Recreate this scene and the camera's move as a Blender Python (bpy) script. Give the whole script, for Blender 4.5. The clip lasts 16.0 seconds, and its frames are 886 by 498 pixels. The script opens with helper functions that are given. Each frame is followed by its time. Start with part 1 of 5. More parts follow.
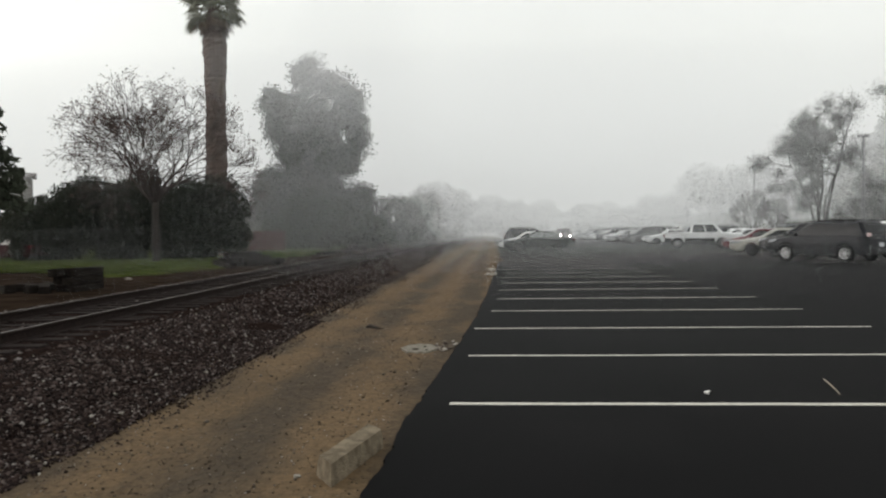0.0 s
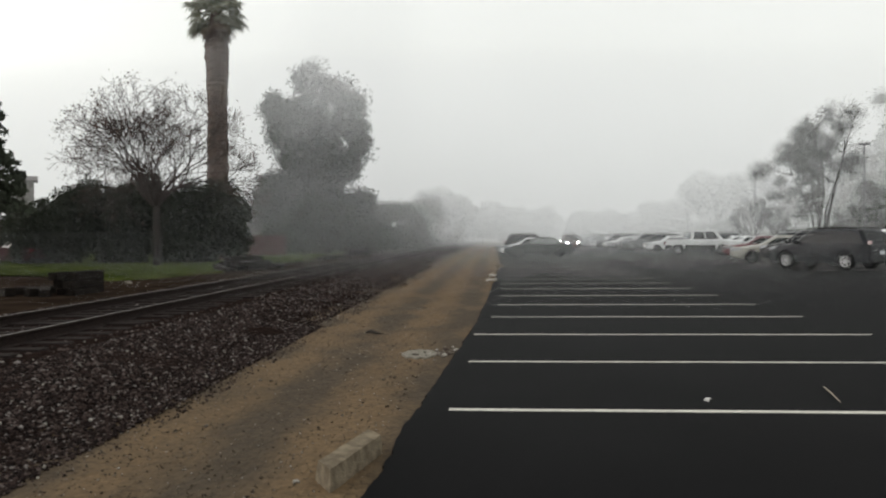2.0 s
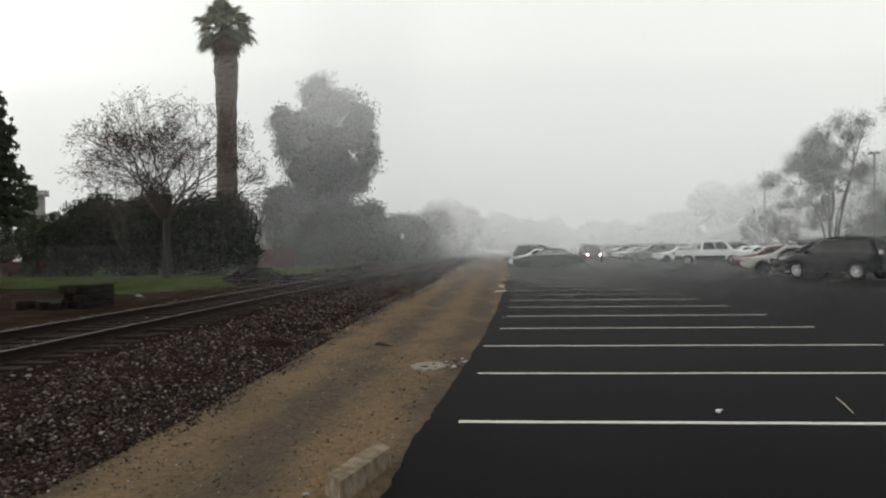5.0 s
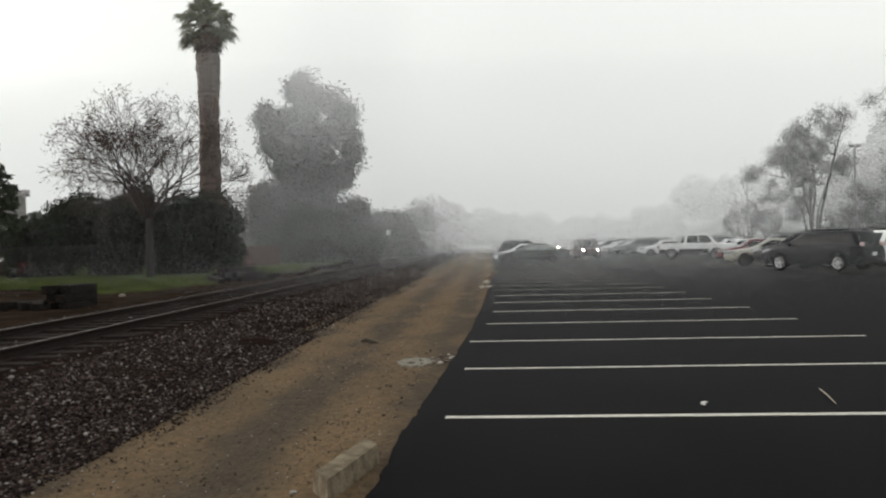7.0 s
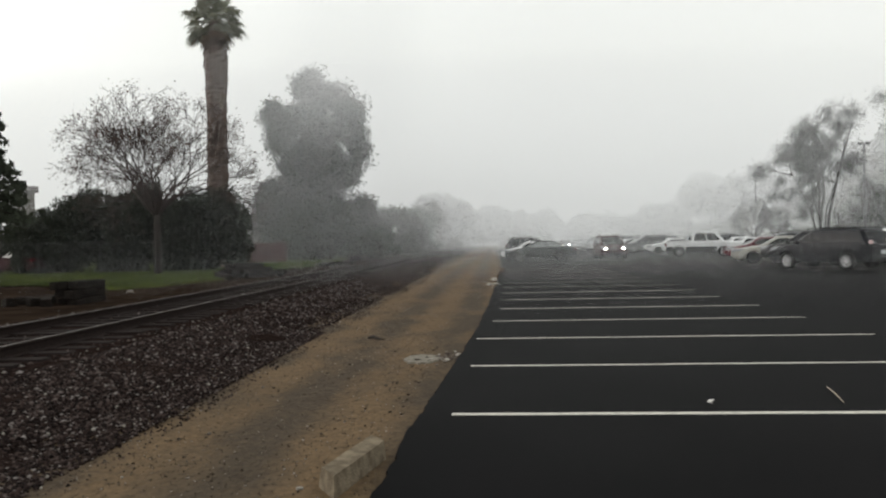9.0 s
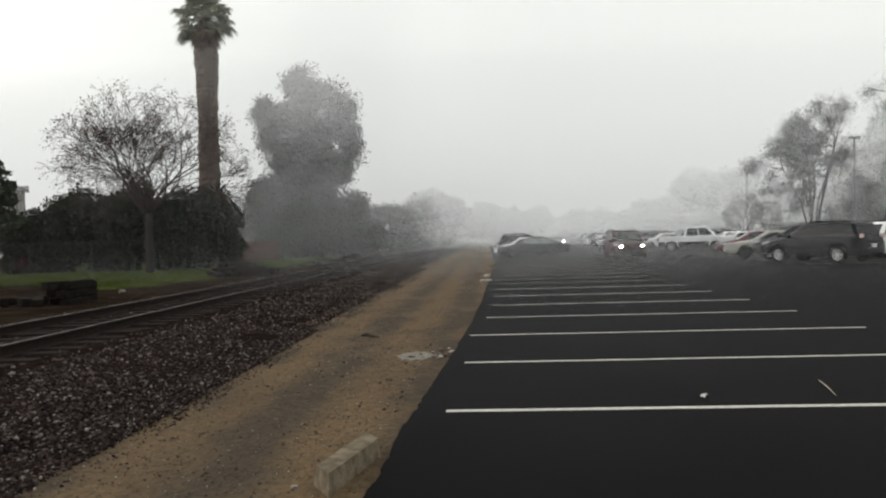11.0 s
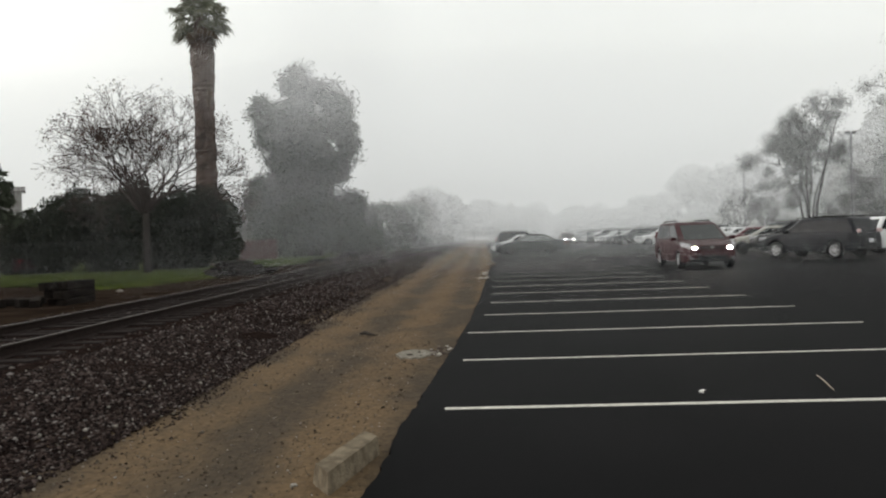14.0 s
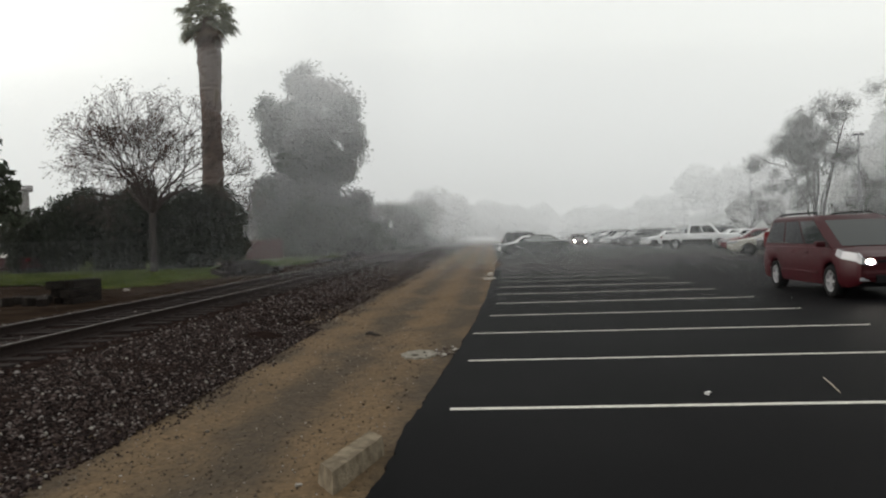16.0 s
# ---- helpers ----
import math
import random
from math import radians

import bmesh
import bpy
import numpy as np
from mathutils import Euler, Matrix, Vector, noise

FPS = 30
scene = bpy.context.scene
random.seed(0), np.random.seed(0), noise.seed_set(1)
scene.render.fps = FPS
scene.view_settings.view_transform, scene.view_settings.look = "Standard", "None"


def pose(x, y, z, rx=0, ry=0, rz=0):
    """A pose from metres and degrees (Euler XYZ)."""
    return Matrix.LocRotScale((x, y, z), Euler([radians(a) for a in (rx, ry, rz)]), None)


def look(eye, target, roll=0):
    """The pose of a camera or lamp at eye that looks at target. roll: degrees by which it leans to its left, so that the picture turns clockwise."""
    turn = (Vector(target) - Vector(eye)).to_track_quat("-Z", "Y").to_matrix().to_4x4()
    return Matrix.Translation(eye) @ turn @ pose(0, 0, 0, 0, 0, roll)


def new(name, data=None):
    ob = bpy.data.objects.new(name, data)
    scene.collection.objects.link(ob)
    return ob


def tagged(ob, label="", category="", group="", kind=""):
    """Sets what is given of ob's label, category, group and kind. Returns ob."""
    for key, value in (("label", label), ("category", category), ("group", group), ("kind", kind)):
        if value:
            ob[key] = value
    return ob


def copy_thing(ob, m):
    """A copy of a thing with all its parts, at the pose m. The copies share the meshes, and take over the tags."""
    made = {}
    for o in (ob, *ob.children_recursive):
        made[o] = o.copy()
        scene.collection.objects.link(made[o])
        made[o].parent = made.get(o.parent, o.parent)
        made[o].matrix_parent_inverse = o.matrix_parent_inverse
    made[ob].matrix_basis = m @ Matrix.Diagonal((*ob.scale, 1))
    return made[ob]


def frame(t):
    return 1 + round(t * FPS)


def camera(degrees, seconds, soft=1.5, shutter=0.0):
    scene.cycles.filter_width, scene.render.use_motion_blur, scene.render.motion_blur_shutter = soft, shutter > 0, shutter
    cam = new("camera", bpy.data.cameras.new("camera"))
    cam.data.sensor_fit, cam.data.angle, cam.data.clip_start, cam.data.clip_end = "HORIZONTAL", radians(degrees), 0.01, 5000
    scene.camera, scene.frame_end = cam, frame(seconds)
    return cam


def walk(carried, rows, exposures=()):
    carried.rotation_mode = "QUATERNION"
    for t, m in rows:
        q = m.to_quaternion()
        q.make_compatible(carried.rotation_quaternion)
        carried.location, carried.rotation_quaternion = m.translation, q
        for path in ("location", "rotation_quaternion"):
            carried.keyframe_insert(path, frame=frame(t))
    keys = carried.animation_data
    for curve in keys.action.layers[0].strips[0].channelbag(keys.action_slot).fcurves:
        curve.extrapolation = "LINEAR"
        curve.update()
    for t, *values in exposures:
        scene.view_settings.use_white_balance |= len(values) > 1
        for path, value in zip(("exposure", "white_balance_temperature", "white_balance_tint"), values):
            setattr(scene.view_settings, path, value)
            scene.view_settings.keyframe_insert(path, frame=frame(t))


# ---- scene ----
# ---------------- camera ----------------
EYE = (0.0, 0.0, 1.463)
cam = camera(58.6, 16.0, soft=2.2)
# seconds, yaw to the left of the track, pitch, roll
TURNS = [
    (0, 3.496, -1.237, -0.773),
    (0.5, 3.523, -1.114, -0.774),
    (1, 3.632, -0.973, -0.702),
    (1.5, 4.041, -0.604, -0.606),
    (2, 3.529, -0.834, -0.449),
    (2.5, 3.875, -0.118, -0.391),
    (3, 3.922, -0.229, -0.549),
    (3.5, 3.778, 0.274, -0.838),
    (4, 4.197, 0.331, -0.700),
    (6.5, 3.470, -0.548, -1.118),
    (7, 3.090, -0.287, -1.309),
    (7.5, 3.178, -0.340, -1.465),
    (8, 3.565, -0.724, -1.393),
    (8.5, 3.553, -0.635, -1.275),
    (9, 3.590, -0.489, -1.164),
    (11.5, 3.025, -0.955, -1.680),
    (12, 3.421, -1.329, -1.612),
    (12.5, 3.612, -1.163, -1.546),
    (13, 3.686, -1.121, -1.675),
    (13.5, 3.096, -0.893, -1.834),
    (14, 2.920, -0.891, -2.008),
    (14.5, 2.950, -0.618, -2.087),
    (15, 3.009, -0.527, -2.028),
    (15.5, 2.889, -0.828, -2.007),
    (16, 3.328, -0.846, -1.775),
]


def aim(yaw, pitch, roll):
    a, b = radians(yaw), radians(pitch)
    way = Vector((-math.sin(a) * math.cos(b), math.cos(a) * math.cos(b), math.sin(b)))
    return look(EYE, Vector(EYE) + way, roll)


walk(cam, [(t, aim(a, b, c)) for t, a, b, c in TURNS])
# ---------------- light: fog-veiled morning ----------------
world = bpy.data.worlds.new("foggy_sky")
scene.world = world
world.use_nodes = True
wn, wl = world.node_tree.nodes, world.node_tree.links
sky = wn.new("ShaderNodeTexSky")
sky.sky_type, sky.sun_disc = "NISHITA", False
sky.sun_elevation, sky.sun_rotation = radians(9), radians(-80)
sky.dust_density, sky.air_density, sky.ozone_density = 8.0, 1.0, 1.0
pale = wn.new("ShaderNodeHueSaturation")
pale.inputs["Saturation"].default_value = 0.2
overcast = wn.new("ShaderNodeMixRGB")
overcast.inputs["Fac"].default_value = 0.42
overcast.inputs["Color2"].default_value = (7.6, 7.72, 7.3, 1)
wl.new(sky.outputs["Color"], pale.inputs["Color"])
wl.new(pale.outputs["Color"], overcast.inputs["Color1"])
wl.new(overcast.outputs["Color"], wn["Background"].inputs["Color"])
wn["Background"].inputs["Strength"].default_value = 0.24

sun = new("sun", bpy.data.lights.new("sun", "SUN"))
sun.data.energy, sun.data.angle, sun.data.color = 0.3, radians(40), (1.0, 0.96, 0.9)
sun.matrix_world = look((-40, 22, 26), (0, 8, 0))
scene.view_settings.exposure = 0.0


# ---------------- materials ----------------
def mat(name, color, rough=0.6, metal=0.0, color2=None, scale=8.0, bump=0.0, bscale=60.0, detail=6.0, coat=0.0, spec=0.5, island=0.0, stretch=None, cover=0.5):
    m = bpy.data.materials.new(name)
    m.use_nodes = True
    n, l = m.node_tree.nodes, m.node_tree.links
    b = n["Principled BSDF"]
    b.inputs["Base Color"].default_value = (*color, 1)
    b.inputs["Roughness"].default_value, b.inputs["Metallic"].default_value = rough, metal
    b.inputs["Coat Weight"].default_value = coat
    b.inputs["Specular IOR Level"].default_value = spec
    co = n.new("ShaderNodeTexCoord").outputs["Object"]
    if stretch:
        mp = n.new("ShaderNodeMapping")
        mp.inputs["Scale"].default_value = stretch
        l.new(co, mp.inputs["Vector"])
        co = mp.outputs["Vector"]
    last = None
    if color2:
        t = n.new("ShaderNodeTexNoise")
        t.inputs["Scale"].default_value, t.inputs["Detail"].default_value = scale, detail
        l.new(co, t.inputs["Vector"])
        r = n.new("ShaderNodeValToRGB")
        r.color_ramp.elements[0].position, r.color_ramp.elements[1].position = cover - 0.15, cover + 0.15
        r.color_ramp.elements[0].color, r.color_ramp.elements[1].color = (*color, 1), (*color2, 1)
        l.new(t.outputs["Fac"], r.inputs["Fac"])
        last = r.outputs["Color"]
    if island:
        g = n.new("ShaderNodeNewGeometry")
        hv = n.new("ShaderNodeHueSaturation")
        mr = n.new("ShaderNodeMapRange")
        mr.inputs["To Min"].default_value, mr.inputs["To Max"].default_value = 1 - island, 1 + island
        l.new(g.outputs["Random Per Island"], mr.inputs["Value"])
        l.new(mr.outputs["Result"], hv.inputs["Value"])
        hv.inputs["Color"].default_value = (*color, 1)
        if last:
            l.new(last, hv.inputs["Color"])
        last = hv.outputs["Color"]
    if last:
        l.new(last, b.inputs["Base Color"])
    if bump:
        t2 = n.new("ShaderNodeTexNoise")
        t2.inputs["Scale"].default_value, t2.inputs["Detail"].default_value = bscale, 5
        l.new(co, t2.inputs["Vector"])
        bu = n.new("ShaderNodeBump")
        bu.inputs["Strength"].default_value, bu.inputs["Distance"].default_value = bump, 0.02
        l.new(t2.outputs["Fac"], bu.inputs["Height"])
        l.new(bu.outputs["Normal"], b.inputs["Normal"])
    return m


def glow(name, color, strength):
    m = mat(name, color, 0.2)
    b = m.node_tree.nodes["Principled BSDF"]
    b.inputs["Emission Color"].default_value = (*color, 1)
    b.inputs["Emission Strength"].default_value = strength
    return m


def lanes(m):
    """Sandy wheel lanes along y with gravelly ground between them."""
    n, l = m.node_tree.nodes, m.node_tree.links
    noise_node = next(k for k in n if k.type == "TEX_NOISE")
    ramp = next(k for k in n if k.type == "VALTORGB")
    xyz, co = n.new("ShaderNodeSeparateXYZ"), n.new("ShaderNodeTexCoord")
    l.new(co.outputs["Object"], xyz.inputs[0])
    a, b, c, d = (n.new("ShaderNodeMath") for _ in range(4))
    a.operation, b.operation, c.operation, d.operation = "MULTIPLY_ADD", "COSINE", "MULTIPLY_ADD", "ADD"
    a.inputs[1].default_value, a.inputs[2].default_value = 4.95, 5.7
    c.inputs[1].default_value, c.inputs[2].default_value = 0.14, 0.0
    l.new(xyz.outputs["X"], a.inputs[0])
    l.new(a.outputs[0], b.inputs[0])
    l.new(b.outputs[0], c.inputs[0])
    l.new(c.outputs[0], d.inputs[0])
    l.new(noise_node.outputs["Fac"], d.inputs[1])
    l.new(d.outputs[0], ramp.inputs["Fac"])
    # grit: fine dark and pale flecks over the lanes
    grit, spread, mult = n.new("ShaderNodeTexNoise"), n.new("ShaderNodeMapRange"), n.new("ShaderNodeMixRGB")
    grit.inputs["Scale"].default_value, grit.inputs["Detail"].default_value, grit.inputs["Roughness"].default_value = 16, 8, 0.75
    l.new(co.outputs["Object"], grit.inputs["Vector"])
    spread.inputs["From Min"].default_value, spread.inputs["From Max"].default_value = 0.3, 0.7
    spread.inputs["To Min"].default_value, spread.inputs["To Max"].default_value = 0.5, 1.45
    l.new(grit.outputs["Fac"], spread.inputs["Value"])
    mult.blend_type = "MULTIPLY"
    mult.inputs["Fac"].default_value = 1.0
    l.new(ramp.outputs["Color"], mult.inputs["Color1"])
    l.new(spread.outputs["Result"], mult.inputs["Color2"])
    l.new(mult.outputs["Color"], n["Principled BSDF"].inputs["Base Color"])


def flecked(m, stops):
    """Each loose piece takes one colour of the ramp."""
    n, l = m.node_tree.nodes, m.node_tree.links
    geo, ramp = n.new("ShaderNodeNewGeometry"), n.new("ShaderNodeValToRGB")
    while len(ramp.color_ramp.elements) < len(stops):
        ramp.color_ramp.elements.new(0.5)
    for e, (at_, c) in zip(ramp.color_ramp.elements, stops):
        e.position, e.color = at_, (*c, 1)
    l.new(geo.outputs["Random Per Island"], ramp.inputs["Fac"])
    l.new(ramp.outputs["Color"], n["Principled BSDF"].inputs["Base Color"])


def lit_through(m, share=0.45):
    """Leaves let light through: part of the leaf's colour comes from the far side."""
    n, l = m.node_tree.nodes, m.node_tree.links
    b, out = n["Principled BSDF"], n["Material Output"]
    tr, mix = n.new("ShaderNodeBsdfTranslucent"), n.new("ShaderNodeMixShader")
    link = b.inputs["Base Color"].links
    tr.inputs["Color"].default_value = b.inputs["Base Color"].default_value
    if link:
        l.new(link[0].from_socket, tr.inputs["Color"])
    mix.inputs[0].default_value = share
    l.new(b.outputs[0], mix.inputs[1])
    l.new(tr.outputs[0], mix.inputs[2])
    l.new(mix.outputs[0], out.inputs["Surface"])


M = {}
M["asphalt"] = mat("asphalt", (0.0026, 0.0025, 0.0029), 0.6, color2=(0.0048, 0.0046, 0.0051), scale=0.5, bump=0.3, bscale=140, spec=0.017, detail=9)
# duller paint for the far lines: fading with distance put into the colour
M["paint_far"] = mat("paint_line_far", (0.44, 0.42, 0.38), 0.8, color2=(0.25, 0.24, 0.215), scale=9)
M["paint_line"] = mat("paint_line", (0.58, 0.56, 0.5), 0.7, color2=(0.42, 0.4, 0.36), scale=14, bump=0.2, bscale=120)
M["dirt"] = mat("dirt", (0.054, 0.0405, 0.027), 0.95, color2=(0.112, 0.075, 0.041), scale=1.4, bump=0.8, bscale=24, stretch=(1, 0.4, 1), spec=0.1, detail=12)
lanes(M["dirt"])
M["earth"] = mat("earth", (0.013, 0.009, 0.007), 0.95, color2=(0.027, 0.019, 0.014), detail=10, scale=1.2, bump=0.6, bscale=14, spec=0.0)
M["ballast"] = mat("ballast", (0.0095, 0.0064, 0.0058), 0.9, color2=(0.021, 0.0142, 0.0125), scale=9, bump=1.0, bscale=16, spec=0.0)
M["stone"] = mat("stone", (0.03, 0.022, 0.02), 0.9, island=0.3, spec=0.06)
flecked(M["stone"], ((0.0, (0.0062, 0.0042, 0.004)), (0.45, (0.0155, 0.01, 0.0088)), (0.76, (0.037, 0.0245, 0.0212)), (0.93, (0.082, 0.063, 0.057)), (1.0, (0.21, 0.19, 0.18))))
M["pebble"] = mat("pebble", (0.1, 0.085, 0.07), 0.9, island=0.3, spec=0.1)
flecked(M["pebble"], ((0.0, (0.045, 0.033, 0.024)), (0.5, (0.08, 0.062, 0.045)), (0.85, (0.11, 0.092, 0.075)), (1.0, (0.3, 0.27, 0.24))))
M["white_stone"] = mat("white_stone", (0.17, 0.155, 0.13), 0.9, color2=(0.3, 0.28, 0.25), scale=12, island=0.3)
M["pad"] = mat("worn_concrete", (0.12, 0.108, 0.088), 0.95, color2=(0.23, 0.212, 0.18), scale=16, bump=0.7, bscale=50, detail=10, spec=0.05)
M["rail"] = mat("rail_steel", (0.013, 0.009, 0.008), 0.85, 0.0, color2=(0.022, 0.015, 0.013), scale=20, bump=0.3, spec=0.1)
M["rail_top"] = mat("rail_polished", (0.4, 0.38, 0.37), 0.5, 1.0, color2=(0.2, 0.17, 0.155), scale=6)
M["tie"] = mat("tie_wood", (0.012, 0.009, 0.0083), 0.95, color2=(0.026, 0.02, 0.018), scale=10, bump=0.8, bscale=30, stretch=(0.2, 1, 1), spec=0.05)
M["concrete"] = mat("weathered_concrete", (0.1, 0.08, 0.055), 0.95, color2=(0.2, 0.163, 0.115), scale=11, bump=0.8, bscale=60, detail=12, spec=0.1)
M["lawn"] = mat("lawn", (0.017, 0.023, 0.007), 0.95, color2=(0.044, 0.056, 0.012), scale=0.7, bump=0.6, bscale=40, spec=0.0)
M["blade"] = mat("grass_blade", (0.044, 0.066, 0.011), 0.8, island=0.4, spec=0.05)
M["bark"] = mat("bark", (0.02, 0.016, 0.014), 0.95, color2=(0.036, 0.03, 0.026), scale=6, bump=0.9, bscale=18, stretch=(1, 1, 0.3), spec=0.15)
M["palm_bark"] = mat("palm_bark", (0.085, 0.062, 0.052), 0.95, color2=(0.125, 0.094, 0.08), scale=3, bump=1.0, bscale=9, stretch=(1, 1, 2.5), spec=0.15)
M["twig"] = mat("twig", (0.052, 0.04, 0.037), 0.95, spec=0.1)
M["dry_leaf"] = mat("dry_leaf", (0.09, 0.06, 0.05), 0.9, island=0.5, spec=0.1)
M["leaf_dark"] = mat("leaf_dark", (0.02, 0.0235, 0.0145), 0.95, island=0.35, spec=0.05)
M["leaf_euc"] = mat("leaf_grey_green", (0.026, 0.03, 0.02), 0.9, island=0.2, spec=0.15)
M["leaf_mid"] = mat("leaf_olive", (0.023, 0.028, 0.0155), 0.85, island=0.5, spec=0.15)
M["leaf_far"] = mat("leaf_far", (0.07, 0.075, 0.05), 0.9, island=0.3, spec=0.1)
M["leaf_wisp"] = mat("leaf_wisp", (0.03, 0.031, 0.023), 0.9, island=0.3, spec=0.1)
M["leaf_conifer"] = mat("leaf_conifer", (0.062, 0.07, 0.052), 0.85, island=0.3, spec=0.08)
M["frond"] = mat("palm_frond", (0.17, 0.175, 0.13), 0.8, island=0.4, spec=0.15)
M["dead_frond"] = mat("dead_frond", (0.13, 0.095, 0.065), 0.9, island=0.4, spec=0.15)
for k in ("leaf_dark", "leaf_euc", "leaf_mid", "leaf_far", "leaf_wisp", "leaf_conifer", "frond", "dead_frond", "dry_leaf", "blade"):
    lit_through(M[k])
M["glass"] = mat("car_glass", (0.006, 0.009, 0.009), 0.08, spec=0.32)
M["tyre"] = mat("tyre_rubber", (0.009, 0.009, 0.0095), 0.9, bump=0.2, spec=0.06)
M["rim"] = mat("alloy_rim", (0.3, 0.3, 0.31), 0.4, 0.35)
M["black"] = mat("black_plastic", (0.01, 0.01, 0.011), 0.7, bump=0.1, spec=0.08)
M["chrome"] = mat("chrome", (0.65, 0.66, 0.68), 0.15, 1.0)
M["lamp_off"] = mat("lamp_lens", (0.24, 0.25, 0.265), 0.12, spec=0.5)
M["lamp_on"] = glow("lamp_lit", (1.0, 0.93, 0.82), 140)
M["lens_red"] = mat("lens_red", (0.14, 0.012, 0.014), 0.2, spec=0.3)
M["lens_tail"] = mat("tail_lens_clear", (0.6, 0.45, 0.45), 0.15)
M["plate"] = mat("plate", (0.55, 0.56, 0.58), 0.5)
M["wood_grey"] = mat("old_tie_wood", (0.009, 0.0075, 0.0068), 0.95, color2=(0.019, 0.0155, 0.013), scale=9, bump=1.0, bscale=25, stretch=(0.2, 1, 1), spec=0.03)
M["fence_red"] = mat("fence_red_boards", (0.075, 0.03, 0.027), 0.9, color2=(0.055, 0.024, 0.021), scale=5, bump=0.4)
M["stucco"] = mat("stucco", (0.17, 0.158, 0.144), 0.95, color2=(0.13, 0.122, 0.112), scale=1.5, bump=0.3)
M["roof"] = mat("roof_shingle", (0.07, 0.06, 0.06), 0.9, color2=(0.1, 0.09, 0.085), scale=6, bump=0.7)
M["galv"] = mat("galvanised", (0.05, 0.05, 0.05), 0.8, 0.0)
M["pole"] = mat("pole_paint", (0.12, 0.12, 0.125), 0.6)
M["bark_debris"] = mat("bark_debris", (0.034, 0.024, 0.017), 0.95, island=0.5, spec=0.1)
M["stick"] = mat("pale_wood", (0.3, 0.26, 0.21), 0.8, color2=(0.2, 0.175, 0.14), scale=20)
M["trash"] = mat("paper", (0.5, 0.5, 0.48), 0.8, bump=0.3)
# white for the fine strips that stand in for haze
M["fog"] = mat("fog_strips", (0.93, 0.94, 0.955), 1.0, spec=0.0)


# opaque pale panes: fog light seen through the windows put into the colour
M["glass_pale"] = mat("fog_toned_glass", (0.26, 0.275, 0.27), 0.1, spec=0.5)
# slightly paler lens, used on the cars with headlights on
M["lamp_clear"] = mat("lit_car_lamp_lens", (0.3, 0.3, 0.31), 0.1, spec=0.5)
M["dull_red"] = mat("matte_dark_red_paint", (0.03, 0.007, 0.008), 0.9, spec=0.04)
M["glass_dark"] = mat("privacy_glass", (0.008, 0.009, 0.011), 0.2, spec=0.12)


def paint(name, c, metal=0.35, coat=0.12, spec=0.25):
    M[name] = mat("car_paint_" + name, c, 0.42, metal, coat=coat, spec=spec, color2=tuple(v * 0.85 for v in c), scale=1.2)


paint("green", (0.012, 0.017, 0.016))
paint("charcoal", (0.008, 0.009, 0.012), 0.3, 0.05, 0.12)
paint("white", (0.74, 0.75, 0.76), 0.0)
paint("silver", (0.38, 0.4, 0.42), 0.6)
paint("tan", (0.34, 0.33, 0.295), 0.3)
paint("red", (0.1, 0.012, 0.018))
paint("maroon", (0.034, 0.004, 0.0062), 0.0, 0.05, 0.12)
paint("black_car", (0.012, 0.012, 0.014))
paint("blue", (0.03, 0.045, 0.08))
paint("grey", (0.12, 0.125, 0.13), 0.5)


# ---------------- mesh helpers ----------------
def mesh_of(name, verts, faces, material, smooth=False):
    me = bpy.data.meshes.new(name)
    me.from_pydata([tuple(v) for v in verts], [], faces)
    me.materials.append(M[material])
    if smooth:
        me.polygons.foreach_set("use_smooth", [True] * len(me.polygons))
    me.update()
    return me


def put(name, me, parent=None, label="", m=None):
    ob = new(name, me)
    if parent:
        ob.parent = parent
    if m is not None:
        ob.matrix_basis = m
    return tagged(ob, label)


def part(name, bm, material, parent=None, label="", smooth=False):
    me = bpy.data.meshes.new(name)
    bmesh.ops.recalc_face_normals(bm, faces=bm.faces)
    bm.to_mesh(me)
    bm.free()
    me.materials.append(M[material])
    if smooth:
        me.polygons.foreach_set("use_smooth", [True] * len(me.polygons))
    return put(name, me, parent, label)


def empty(name, m, label, category, group="", kind=""):
    ob = new(name)
    ob.matrix_basis = m
    return tagged(ob, label, category, group, kind)


def box(bm, cx, cy, cz, sx, sy, sz, bevel=0.0, m=None):
    r = bmesh.ops.create_cube(bm, size=1.0)
    bmesh.ops.scale(bm, vec=(sx, sy, sz), verts=r["verts"])
    bmesh.ops.translate(bm, vec=(cx, cy, cz), verts=r["verts"])
    if bevel:
        es = list({e for v in r["verts"] for e in v.link_edges})
        got = bmesh.ops.bevel(bm, geom=es, offset=bevel, segments=2, affect="EDGES", profile=0.6)
    if m is not None:
        vs = r["verts"] if not bevel else bm.verts
        bmesh.ops.transform(bm, matrix=m, verts=list(vs))
    return bm


def boxed(*a, **k):
    return box(bmesh.new(), *a, **k)


